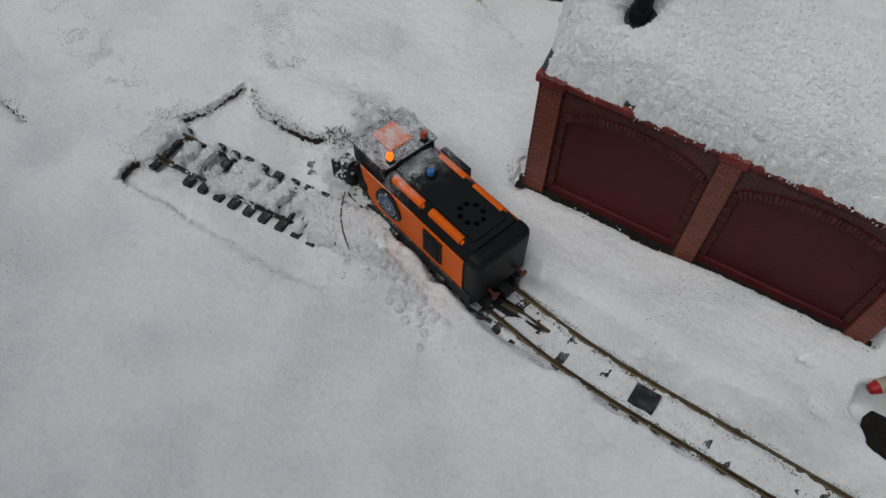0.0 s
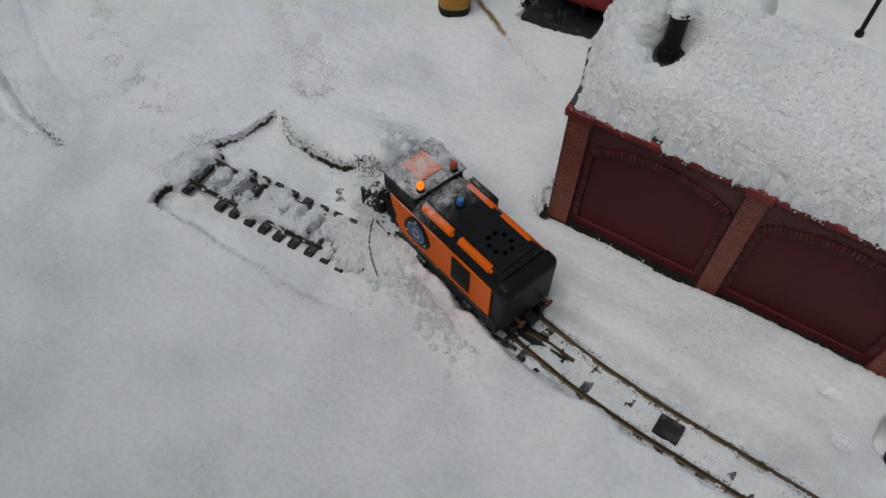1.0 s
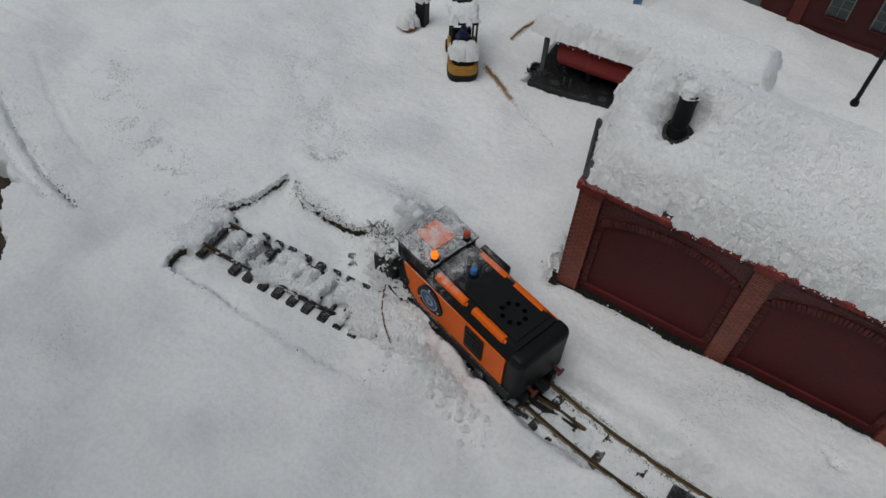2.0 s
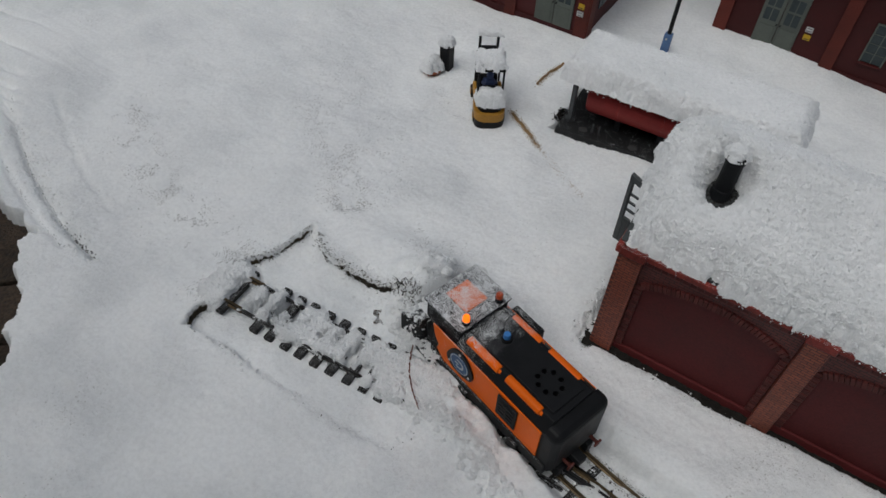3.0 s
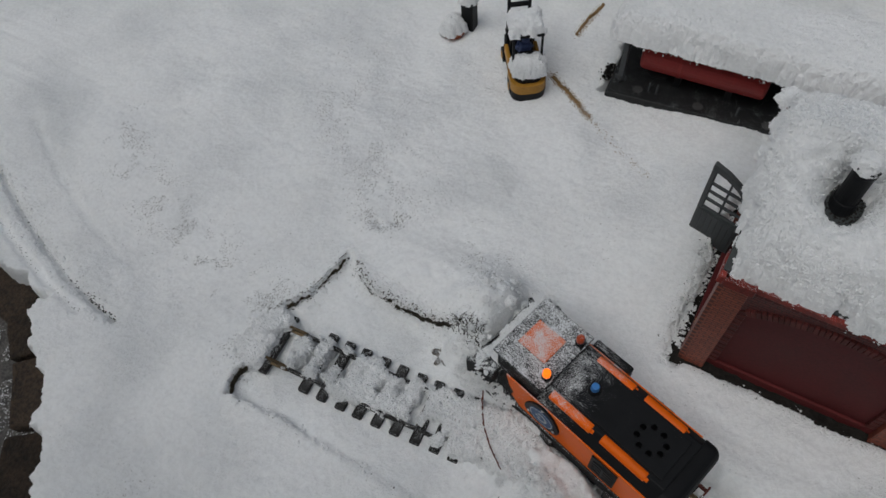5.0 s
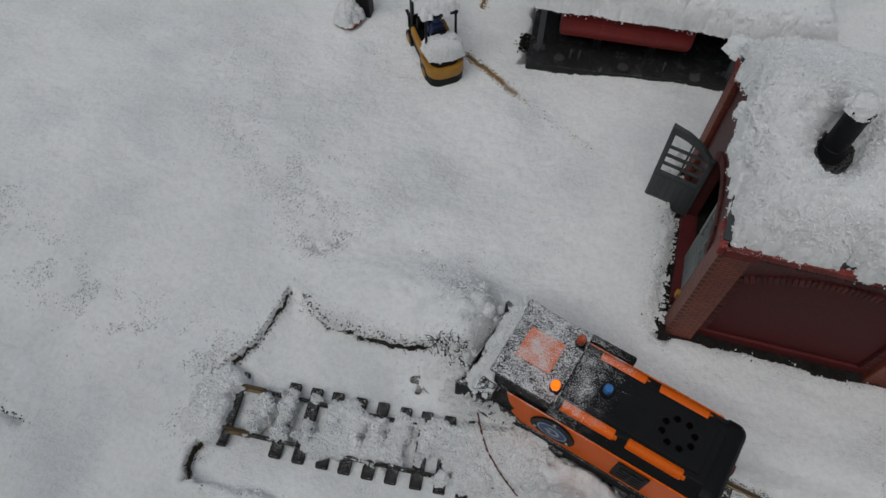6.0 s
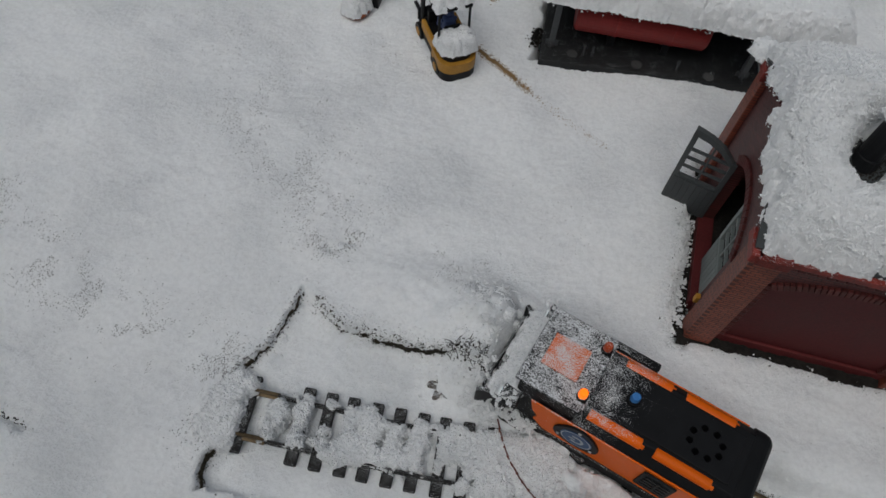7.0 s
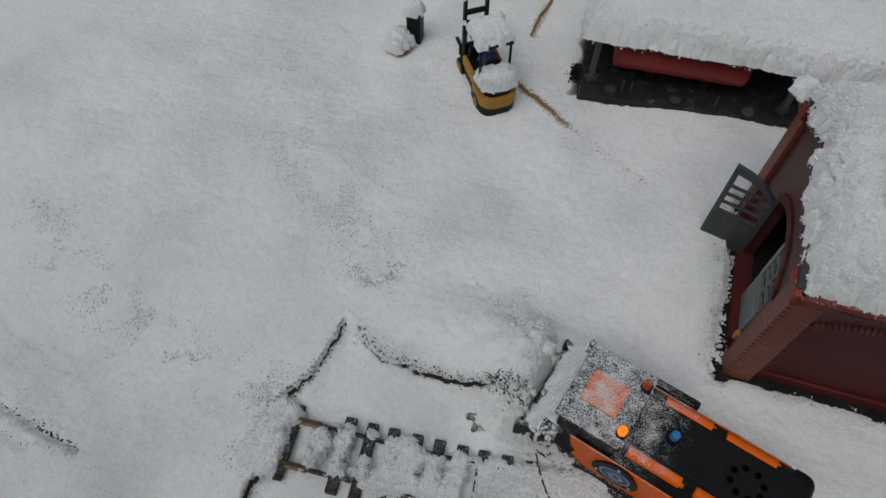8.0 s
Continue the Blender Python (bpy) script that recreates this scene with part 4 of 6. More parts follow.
def build_siding_snow():
    """Clumps of snow that lie across the siding from rail to rail, with gaps that show the ties."""
    def clumps(X, Y):
        n = Y - track_y(X, SPURLINE)
        east = smooth(-0.24, -0.15, X)
        band = 0.0262 + 0.010 * east - np.abs(n - 0.0012)
        ridge = np.cos((X + 0.3825 + 0.09 * n) * math.tau / 0.0245)
        gap = 0.013 * (fbm(X, Y, 0.024, 31, 2, 0.6) + 0.62 + 0.3 * east + 0.42 * ridge)
        bare = np.abs(X + 0.428) - 0.010 + 0.004 * fbm(X, Y, 0.02, 36, 2)
        return np.where(X < -0.43, np.minimum(0.036 - np.hypot(1.3 * (X + 0.458), 0.85 * n), -0.438 - X), np.minimum(np.minimum(band, gap), np.minimum(bare, -0.105 - X)))
    snow_cap("siding_snow", pose(0, 0, 0), "clumps of fluffy snow lying across the siding track", clumps, lambda X, Y: np.interp(X, *SPUR_Z) - 0.0155, 0.0200, 0.0013, 0.0080, 61, 1.35, extent=(-0.50, -0.08, -0.29, -0.12), grains=1100000, size=0.69)


build_siding_snow()


# ---- the snow-plough locomotive ----
def bore(ob, drill):
    """Cuts the drill's shape out of a mesh."""
    me = bpy.data.meshes.new("drill")
    drill.to_mesh(me)
    tool = new("drill", me)
    tool.parent = ob.parent
    bpy.context.view_layer.update()
    cutter = ob.modifiers.new("bore", "BOOLEAN")
    cutter.operation, cutter.object, cutter.solver = "DIFFERENCE", tool, "EXACT"
    graph = bpy.context.evaluated_depsgraph_get()
    done = bpy.data.meshes.new_from_object(ob.evaluated_get(graph))
    ob.modifiers.clear()
    ob.data = done
    bpy.data.objects.remove(tool)
    bpy.data.meshes.remove(me)


def build_loco():
    loco = thing("locomotive", LOCO, "orange and black model diesel locomotive with snow plough, dusted with snow", "locomotive")
    # hood body: a swept section with shoulders
    def section(w, top):
        return [(-w, 0.030), (w, 0.030), (w, 0.0955), (w - 0.004, 0.1005), (w - 0.0105, top - 0.002), (w - 0.0125, top), (-w + 0.0125, top), (-w + 0.0105, top - 0.002), (-w + 0.004, 0.1005), (-w, 0.0955)]
    hood = part("hood", prism(section(0.0435, 0.1105), "x", 0.018, 0.170, 0.0008), BODY, loco, "black hood with a ring of vent holes")
    # rounded tail
    tail = box(-0.002, 0.0185, -0.0445, 0.0445, 0.022, 0.1065, 0.0, None)
    edges = [e for e in tail.edges if all(v.co.x < 0 for v in e.verts) or (abs(e.verts[0].co.x - e.verts[1].co.x) > 0.01 and all(v.co.z > 0.1 for v in e.verts))]
    bmesh.ops.bevel(tail, geom=edges, offset=0.0115, segments=5, affect="EDGES", profile=0.5)
    part("tail_cap", tail, PLASTIC, loco, "rounded black tail")
    plate = part("roof_plate", box(0.026, 0.166, -0.0255, 0.0255, 0.1065, 0.1128, 0.0008), BODY, hood)
    drill = bmesh.new()
    for k in range(8):
        a = math.tau * (k + 0.5) / 8
        cx, cy = 0.0565 + 0.0155 * math.cos(a), 0.001 + 0.0135 * math.sin(a)
        tube((cx, cy, 0.1000), (cx, cy, 0.1200), 0.0034, seg=20, bm=drill)
    for target in (hood, plate):
        bore(target, drill)
    drill.free()
    # orange half-round grab bars along the hood edges
    for side in (1, -1):
        for x0, x1 in ((0.038, 0.093), (0.106, 0.160)) if side > 0 else ((0.038, 0.088), (0.102, 0.150)):
            y = 0.0315 * side
            bm = tube((x0, y, 0.1062), (x1, y, 0.1062), 0.0058, seg=20, bevel=0.0012)
            bar = part("grab_bar", bm, ORANGE, loco, "bright orange bar")
            part("bar_end", tube((x0 - 0.0035, y, 0.1052), (x0 + 0.001, y, 0.1052), 0.0042, seg=14, bevel=0.001), ORANGE, bar)
            part("bar_seat", box(x0 + 0.002, x1 - 0.002, y - 0.005, y + 0.005, 0.0985, 0.1055, 0.0008), BODY, bar)
    # orange sides
    for side in (1, -1):
        panel = [(0.0225, 0.036), (0.190, 0.036), (0.203, 0.050), (0.199, 0.062), (0.207, 0.072), (0.212, 0.0945), (0.0225, 0.0945)]
        lo, hi = (0.0437, 0.0455) if side > 0 else (-0.0455, -0.0437)
        sp = part("side_panel", prism(panel, "y", lo, hi, 0.0005), ORANGE, loco, "orange painted side")
        vy = 0.0456 * side
        def vbox(x0, x1, z0, z1, a, b, bev=0.0006):
            return box(x0, x1, min(side * a, side * b), max(side * a, side * b), z0, z1, bev)
        vent = part("side_vent", vbox(0.058, 0.0905, 0.048, 0.090, 0.0456, 0.0480, 0.0009), BODY, loco, "black vent frame")
        for k in range(4):
            part("slat", vbox(0.062, 0.0865, 0.056 + 0.0075 * k, 0.0600 + 0.0075 * k, 0.0481, 0.0492, 0.0004), PLASTIC, vent)
        part("vent_bar", vbox(0.0725, 0.0745, 0.055, 0.086, 0.0493, 0.0500, 0.0003), PLASTIC, vent)
        # round badge on a three-cornered plate
        c = Vector((0.157, 0.0, 0.0705))
        plate = []
        for k in range(36):
            a = math.tau * k / 36
            r = 0.0235 + 0.0022 * math.cos(3 * (a - math.radians(90)))
            plate.append((c.x + r * math.cos(a), c.z + r * math.sin(a)))
        badge = part("badge_plate", prism(plate, "y", *sorted((side * 0.0456, side * 0.0482)), bevel=0.0006), PLASTIC, loco, "black badge plate")
        def disc(r, a, b, mat, name, inner=0.0):
            t = bmesh.new()
            seg = 40
            pts = [(c.x + r * math.cos(math.tau * k / seg), c.z + r * math.sin(math.tau * k / seg)) for k in range(seg)]
            if inner:
                ins = [(c.x + inner * math.cos(math.tau * k / seg), c.z + inner * math.sin(math.tau * k / seg)) for k in range(seg)]
                o = [t.verts.new((p[0], side * b, p[1])) for p in pts]
                i = [t.verts.new((p[0], side * b, p[1])) for p in ins]
                for k in range(seg):
                    j = (k + 1) % seg
                    t.faces.new((o[k], o[j], i[j], i[k]))
            else:
                t.free()
                t = prism(pts, "y", *sorted((side * a, side * b)))
            return part(name, t, mat, badge)
        disc(0.0165, 0.0482, 0.0488, BADGE_BLUE, "blue_disc")
        disc(0.0158, 0, 0.0490, BADGE_WHITE, "white_ring", 0.0145)
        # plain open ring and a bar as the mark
        t = bmesh.new()
        rows = []
        for k in range(15):
            a = math.radians(50 + k * 18.5)
            rows.append([t.verts.new((c.x + side * r * math.cos(a), side * 0.0491, c.z + r * math.sin(a))) for r in (0.0055, 0.0085)])
        for u, w in zip(rows, rows[1:]):
            t.faces.new((u[0], u[1], w[1], w[0]))
        part("mark", t, BADGE_WHITE, badge)
        part("mark", box(*sorted((c.x + side * 0.0005, c.x + side * 0.0075)), *sorted((side * 0.0489, side * 0.0491)), c.z - 0.0022, c.z + 0.0004), BADGE_WHITE, badge)
        for a in (90, 210, 330):
            x, z = c.x + 0.0205 * math.cos(math.radians(a)), c.z + 0.0205 * math.sin(math.radians(a))
            part("screw", tube((x, side * 0.0482, z), (x, side * 0.0496, z), 0.0019, 0.0015, 12, bevel=0.0003), STEEL, badge)
        # running board, frame and wheels
        part("frame", box(0.006, 0.232, *sorted((side * 0.030, side * 0.0475)), 0.016, 0.0345, 0.0015), CAKED, loco)
        part("step", box(0.205, 0.235, *sorted((side * 0.040, side * 0.056)), 0.020, 0.032, 0.0015), CAKED, loco)
        for x in (0.055, 0.145):
            wheel = part("wheel", tube((x, side * 0.0205, 0.0155), (x, side * 0.0265, 0.0155), 0.0155, seg=28, bevel=0.0008), IRON, loco)
            part("axle_box", box(x - 0.008, x + 0.008, *sorted((side * 0.0476, side * 0.052)), 0.012, 0.028, 0.001), CAKED, wheel)
        # head lamp
        lamp = part("head_lamp", tube((0.222, side * 0.050, 0.086), (0.240, side * 0.050, 0.084), 0.0085, 0.0105, 20, bevel=0.001), CAKED, loco, "snow-crusted head lamp")
        part("lens", tube((0.240, side * 0.050, 0.0842), (0.2415, side * 0.050, 0.084), 0.0060, seg=20), LAMP_GLASS, lamp, "lit white lens")
        part("lamp_bracket", box(0.220, 0.234, *sorted((side * 0.040, side * 0.047)), 0.072, 0.088, 0.001), CAKED, lamp)
    # cab
    cab = part("cab", box(0.1695, 0.230, -0.0415, 0.0415, 0.031, 0.117, 0.003), CAB, loco, "black cab under a crust of snow")
    part("cab_roof", box(0.166, 0.235, -0.0425, 0.0425, 0.1172, 0.1215, 0.0015), CAB, cab)
    part("roof_panel", box(0.184, 0.2215, -0.0175, 0.0175, 0.1215, 0.1232, 0.0006), ORANGE_ROOF, cab, "snow-dusted orange roof panel")
    part("rear_window", box(0.1685, 0.1694, -0.018, 0.018, 0.1128, 0.1165), GLASS, cab)
    for side, lit in ((1, True), (-1, False)):
        x, y = 0.1735, 0.0268 * side
        be = part("beacon", tube((x, y, 0.1195), (x, y, 0.1265), 0.0052, 0.0050, 18, bevel=0.0006), BODY, loco)
        part("beacon_dome", tube((x, y, 0.1265), (x, y, 0.1355), 0.0047, 0.0042, 20, bevel=0.0018), BEACON_LIT if lit else BEACON_OFF, be, "glowing amber dome" if lit else "amber dome with snow")
        part("beacon_post", box(x - 0.008, x - 0.001, y - 0.006, y + 0.006, 0.1126, 0.1215, 0.0006), BODY, be)
    knob = part("knob_base", tube((0.130, 0.0, 0.1123), (0.130, 0.0, 0.1165), 0.0072, 0.0068, 24, bevel=0.0006), PLASTIC, loco)
    part("knob", tube((0.130, 0.0, 0.1165), (0.130, 0.0, 0.1245), 0.0048, 0.0042, 20, bevel=0.001), BLUE_KNOB, knob, "blue control knob")
    # side box on one side
    part("side_box", box(0.118, 0.168, -0.0575, -0.0482, 0.052, 0.0925, 0.0022), BODY, loco, "black side box")
    # plough and front deck
    part("front_deck", box(0.230, 0.249, -0.044, 0.044, 0.070, 0.080, 0.002), CAKED, loco)
    plough = part("plough_housing", box(0.231, 0.254, -0.050, 0.050, 0.006, 0.0695, 0.006), CAKED, loco, "black plough caked with snow")
    for side in (1, -1):
        wing = prism([(0.248, side * 0.0502), (0.264, side * 0.056), (0.266, side * 0.052), (0.2545, side * 0.044)], "z", 0.004, 0.066, 0.0006)
        part("wing", wing, CAKED, plough)
    part("rotor_shaft", tube((0.258, -0.043, 0.034), (0.258, 0.043, 0.034), 0.008, seg=16), CAKED, plough)
    for k in range(5):
        blade = box(-0.0012, 0.0012, -0.044, 0.044, 0.006, 0.026, 0.0004, m=pose(0.262, 0, 0.034, 0, 72 * k, 0))
        part("rotor_blade", blade, CAKED, plough)
    # tail coupler and buffers
    part("coupler", box(-0.016, 0.002, -0.007, 0.007, 0.018, 0.028, 0.0015), IRON, loco)
    for side in (1, -1):
        buf = part("buffer", tube((-0.013, 0.023 * side, 0.040), (0.0, 0.023 * side, 0.040), 0.0022, seg=12), RUSTY, loco, "rusty red buffer")
        part("buffer_head", tube((-0.0150, 0.023 * side, 0.040), (-0.0130, 0.023 * side, 0.040), 0.0062, seg=20, bevel=0.0005), RUSTY, buf)
    for side in (1, -1):
        part("rail_guard", box(-0.006, 0.006, *sorted((side * 0.020, side * 0.030)), 0.004, 0.022, 0.001), IRON, loco)


build_loco()


def build_loose_snow():
    snow_cap("deck_snow", LOCO, "crust of snow on the plough deck", lambda X, Y: np.minimum(np.minimum(X - 0.227, 0.251 - X), 0.044 - np.abs(Y)), lambda X, Y: 0.084 - 0.5 * (X - 0.227), 0.010, 0.0012, 0.010, 65, 1.3, extent=(0.22, 0.265, -0.055, 0.055), grains=1100000, size=0.66)
    g = np.random.RandomState(7)
    rnd = random.Random(7)
    spots, radii = [], []
    for _ in range(620):                       # crust on the plough and lamps
        f, l = rnd.uniform(0.226, 0.258), rnd.choice((-1, 1)) * rnd.uniform(0.0, 0.062)
        z = 0.0715 + rnd.uniform(-0.004, 0.003)
        if f > 0.249:
            z = rnd.uniform(0.012, 0.070)
        elif abs(l) > 0.044 and rnd.random() < 0.6:
            z = 0.094 + rnd.uniform(-0.004, 0.003)
        p = LOCO @ Vector((f, l, z))
        spots.append(p[:])
        radii.append(rnd.uniform(0.0006, 0.0021))
    for _ in range(260):                       # on the front steps and frame ends
        p = LOCO @ Vector((rnd.uniform(0.196, 0.238), rnd.choice((-1, 1)) * rnd.uniform(0.044, 0.058), 0.033 + rnd.uniform(-0.002, 0.002)))
        spots.append(p[:])
        radii.append(rnd.uniform(0.0007, 0.0028))
    for _ in range(150):
        side = rnd.uniform(-0.062, 0.066)
        p = LOCO @ Vector((rnd.uniform(0.246, 0.275), side, rnd.uniform(0.012, 0.062) if abs(side) < 0.05 else rnd.uniform(0.005, 0.03)))
        spots.append(p[:])
        radii.append(rnd.uniform(0.002, 0.0065))
    fluffy("plough_snow", spots, radii, SNOW_CLEAN, "lumps of snow packed on the plough", "snow lumps", 3, 30.0, 0.0007)
    # broken lumps along the line, ahead of the plough and at every broken edge
    sets = []
    for many, f0, f1, l0, spread, small, big in ((260, -0.03, 0.30, 0.085, 0.022, 0.0006, 0.0022), (130, 0.0, 0.27, 0.082, 0.018, 0.0032, 0.0062), (26, 0.235, 0.275, 0.045, 0.012, 0.0035, 0.0070), (300, 0.27, 0.34, -0.02, 0.045, 0.0006, 0.0022), (16, 0.275, 0.31, 0.0, 0.035, 0.003, 0.007)):
        f = g.uniform(f0, f1, many)
        l = l0 + (np.abs(g.normal(0, spread, many)) if l0 > 0 else g.normal(0, spread, many))
        a = radians(163.2)
        xy = np.stack([0.052 + f * math.cos(a) - l * math.sin(a), -0.165 + f * math.sin(a) + l * math.cos(a)], -1)
        sets.append((xy, g.uniform(small, big, many)))
    for line, many, spread in ((WEST, 250, 0.008), (NORTH, 900, 0.009), (SOUTH[1:] + WEST[:1], 160, 0.004), (RUT[:5], 400, 0.009), ([(-0.018, 0.24), (-0.020, 0.0)], 2600, 0.0065)):
        sets.append((along(line, many, spread, many), g.uniform(0.0008, 0.0024, many)))
    siding = [(x, float(track_y(x, SPURLINE))) for x in np.arange(-0.46, -0.06, 0.02)]
    sets.append((along(siding, 900, 0.030, 5), g.uniform(0.0005, 0.0014, 900)))
    running = [(x, float(track_y(x, TRACK))) for x in np.arange(0.0, 0.62, 0.02)]
    sets.append((along(running, 5200, 0.020, 6), g.uniform(0.0005, 0.0017, 5200)))
    foot = [(-0.012, 0.25), (-0.014, -0.012), (0.47, -0.012)]
    sets.append((along(foot, 1900, 0.005, 8), g.uniform(0.0005, 0.0014, 1900)))
    front = [(-0.25, 0.352), (0.05, 0.381)]
    sets.append((along(front, 500, 0.005, 9), g.uniform(0.0008, 0.0026, 500)))
    xy = np.concatenate([a for a, _ in sets])
    r = np.concatenate([b for _, b in sets])
    z = land_at(xy)
    # what fell on the bare soil along the shed lies on it
    by_gable = (xy[:, 0] > -0.022) & (xy[:, 0] < 0.0) & (xy[:, 1] > -0.002) & (xy[:, 1] < 0.246)
    by_front = (xy[:, 0] > 0.0) & (xy[:, 0] < 0.467) & (xy[:, 1] > -0.010) & (xy[:, 1] < 0.012)
    z = np.where(by_gable, np.maximum(z, -0.0085), np.where(by_front, np.maximum(z, -0.0025), z))
    big = r > 0.0031
    fluffy("snow_lumps", np.column_stack([xy, z])[big], r[big], SNOW_CLEAN, "larger broken lumps beside the ploughed track", "snow lumps", 5)
    xy, z, r = xy[~big], z[~big], r[~big]
    loose("broken_snow", np.column_stack([xy, z + 0.1 * r]), r, SNOW_CLEAN, "loose broken snow crumbs along tracks and edges", "snow crumbs", 4, fine=1, rag=0.2)


build_loose_snow()


def build_crystals():
    """The grain of the snow: crystals that lie thicker in some drifts than in others."""
    g = np.random.RandomState(77)
    xy = np.stack([g.uniform(-0.95, 0.58, 80000), g.uniform(-0.45, 0.68, 80000)], -1)
    near = smooth(0.75, 0.1, xy[:, 1])
    keep = g.uniform(0, 1, len(xy)) < near * (0.25 + 0.75 * smooth(-0.5, 0.7, fbm(xy[:, 0], xy[:, 1], 0.12, 81, 3, 0.6)))
    xy = xy[keep]
    r = g.uniform(0.0005, 0.0014, len(xy))
    loose("snow_crystals", np.column_stack([xy, land_at(xy) - 0.35 * r]), r, SNOW_CLEAN, "coarse snow crystals over the drifts", "snow", 9, 0.8, 0)


build_crystals()


def build_edges():
    """Dark soil, moss and stalks at broken snow edges; some crumbs stand for shade."""
    g = np.random.RandomState(11)
    rnd = random.Random(11)
    # along the ruts, south ledge and gable foot crumbs partly stand in for shade
    for k, (line, mat, many, spread, big) in enumerate(((WEST, MOSS, 160, 0.0024, 0.0011), (NORTH, MOSS, 260, 0.0030, 0.0011), (NORTH[4:], MOSS, 600, 0.005, 0.0013), ([(-0.014, 0.24), (-0.016, -0.004)], SOIL, 1500, 0.0060, 0.0011), ([(-0.010, -0.006), (0.465, -0.006)], SOIL, 1500, 0.0028, 0.0011), ([(0.0, 0.003), (0.465, 0.003)], SOIL, 6000, 0.0040, 0.0010), (RUT[:6], SOIL, 420, 0.0014, 0.0008), (RUT[:3], SOIL, 110, 0.003, 0.0016), (RUT_2[:4], SOIL, 60, 0.0018, 0.0008), (SOUTH[1:] + WEST[:1], SOIL, 50, 0.002, 0.0011))):
        xy = along(line, many, spread, 100 + k)
        if line in (WEST, NORTH):
            keep = fbm(xy[:, 0], xy[:, 1], 0.05, 15, 2) > -0.45
            xy = xy[keep]
        r = g.uniform(0.0005, big, len(xy))
        z = np.minimum(land_at(xy), land_at(xy + 0.002))
        loose("soil_crumbs", np.column_stack([xy, z + 0.15 * r]), r, mat, "dark damp soil, moss and stand-in shade along a snow edge", "soil", 30 + k, fine=0 if many > 900 else 1)
    # the dark face under the broken snow edge
    rim = []
    for line, wide, top in ((WEST, 0.0006, 0.0058), (NORTH, 0.0010, 0.0105)):
        pts = []
        for (ax, ay), (bx, by) in zip(line, line[1:]):
            for k in range(14):
                pts.append((ax + (bx - ax) * k / 14, ay + (by - ay) * k / 14))
        pts.append(line[-1])
        bm = bmesh.new()
        rows = []
        head = np.array(pts)
        way = np.gradient(head, axis=0)
        way = way / np.linalg.norm(way, axis=1)[:, None]
        brink = land_at(head - 0.008 * np.stack([way[:, 1], -way[:, 0]], -1))
        brink = np.convolve(np.pad(brink, 4, mode="edge"), np.ones(9) / 9, "valid")
        for i, (x, y) in enumerate(pts):
            qx, qy = pts[min(i + 1, len(pts) - 1)][0] - pts[max(i - 1, 0)][0], pts[min(i + 1, len(pts) - 1)][1] - pts[max(i - 1, 0)][1]
            m = math.hypot(qx, qy)
            nx, ny = qy / m, -qx / m
            j = 0.004 * float(fbm(np.array([[x]]), np.array([[y]]), 0.022, 11, 3, 0.6)[0, 0])
            x, y = x + nx * (j + 0.0022), y + ny * (j + 0.0022)
            z = float(brink[i]) - top + 0.007 * noise.noise(Vector((x * 48, y * 48, 0))) + 0.005 * noise.noise(Vector((x * 240, y * 240, 0)))
            for _ in range(16 if line is WEST else 30):
                a = rnd.uniform(-0.003, 0.003) if line is WEST else 0.002 - abs(rnd.gauss(0, 0.0045))
                u, v = x + nx * a + rnd.gauss(0, 0.001), y + ny * a + rnd.gauss(0, 0.001)
                rim.append((u, v, z + rnd.uniform(-0.006, 0.002) if a > -0.001 else -1.0))
            rows.append([bm.verts.new((x + nx * a, y + ny * a, b)) for a, b in ((-wide, z), (0.0, z), (0.0012, 0.002), (0.0014, -0.012), (-wide, -0.012))])
        for u, v in zip(rows, rows[1:]):
            for k in range(5):
                bm.faces.new((u[k], u[(k + 1) % 5], v[(k + 1) % 5], v[k]))
        bm.faces.new(rows[0])
        bm.faces.new(rows[-1])
        tagged(part("soil_bank", bm, EARTH if line is WEST else MOSS), "brown earth face under the snow edge" if line is WEST else "dark mossy soil face under the snow edge", "soil", kind="stuff")
    rim = np.array(rim)
    rim[:, 2] = np.where(rim[:, 2] < -0.5, land_at(rim[:, :2]), rim[:, 2])
    loose("moss_crumbs", rim, g.uniform(0.0003, 0.0010, len(rim)), MOSS, "crumbs of dark moss along the broken snow edge", "soil", 71, fine=0)
    # dark ballast that shows beside the rails
    spots = []
    for side in (-0.0278, -0.0185, 0.0180, 0.0285):
        line = [(x, float(track_y(x, TRACK)) + side) for x in np.arange(0.02, 0.62, 0.02)]
        xy = along(line, 2600, 0.0018, 300 + int(side * 1e4))
        spots.append(xy[fbm(xy[:, 0], xy[:, 1], 0.03, 16, 2) > 0.05])
    spots.append(along([(x, float(track_y(x, TRACK))) for x in np.arange(0.05, 0.62, 0.02)], 500, 0.011, 310))
    spots.append(along([(-0.02, -0.155), (0.05, -0.165)], 400, 0.014, 311))
    xy = np.concatenate(spots)
    r = g.uniform(0.0003, 0.0008, len(xy))
    loose("dark_ballast", np.column_stack([xy, land_at(xy) - 0.1 * r]), r, SOIL, "dark ballast chips beside the rails", "ballast", 63, 0.8, 0)
    # damp soil bared along the shed foot; the gable strip also stands for shade
    for x0, x1, y0, y1, top in ((-0.022, 0.0, -0.002, 0.246, -0.0085), (-0.012, 0.467, -0.010, 0.012, -0.0025)):
        X, Y = np.meshgrid(np.arange(x0, x1, 0.002), np.arange(y0, y1, 0.002))
        Z = top + 0.002 * fbm(X, Y, 0.012, 44, 3, 0.7)
        tagged(new("soil_strip", sheet("soil_strip", X, Y, Z, SOIL)), "dark damp soil and gap shade along the shed wall", "soil", kind="stuff")
    # stalks and grass at the broken corner
    bm = bmesh.new()
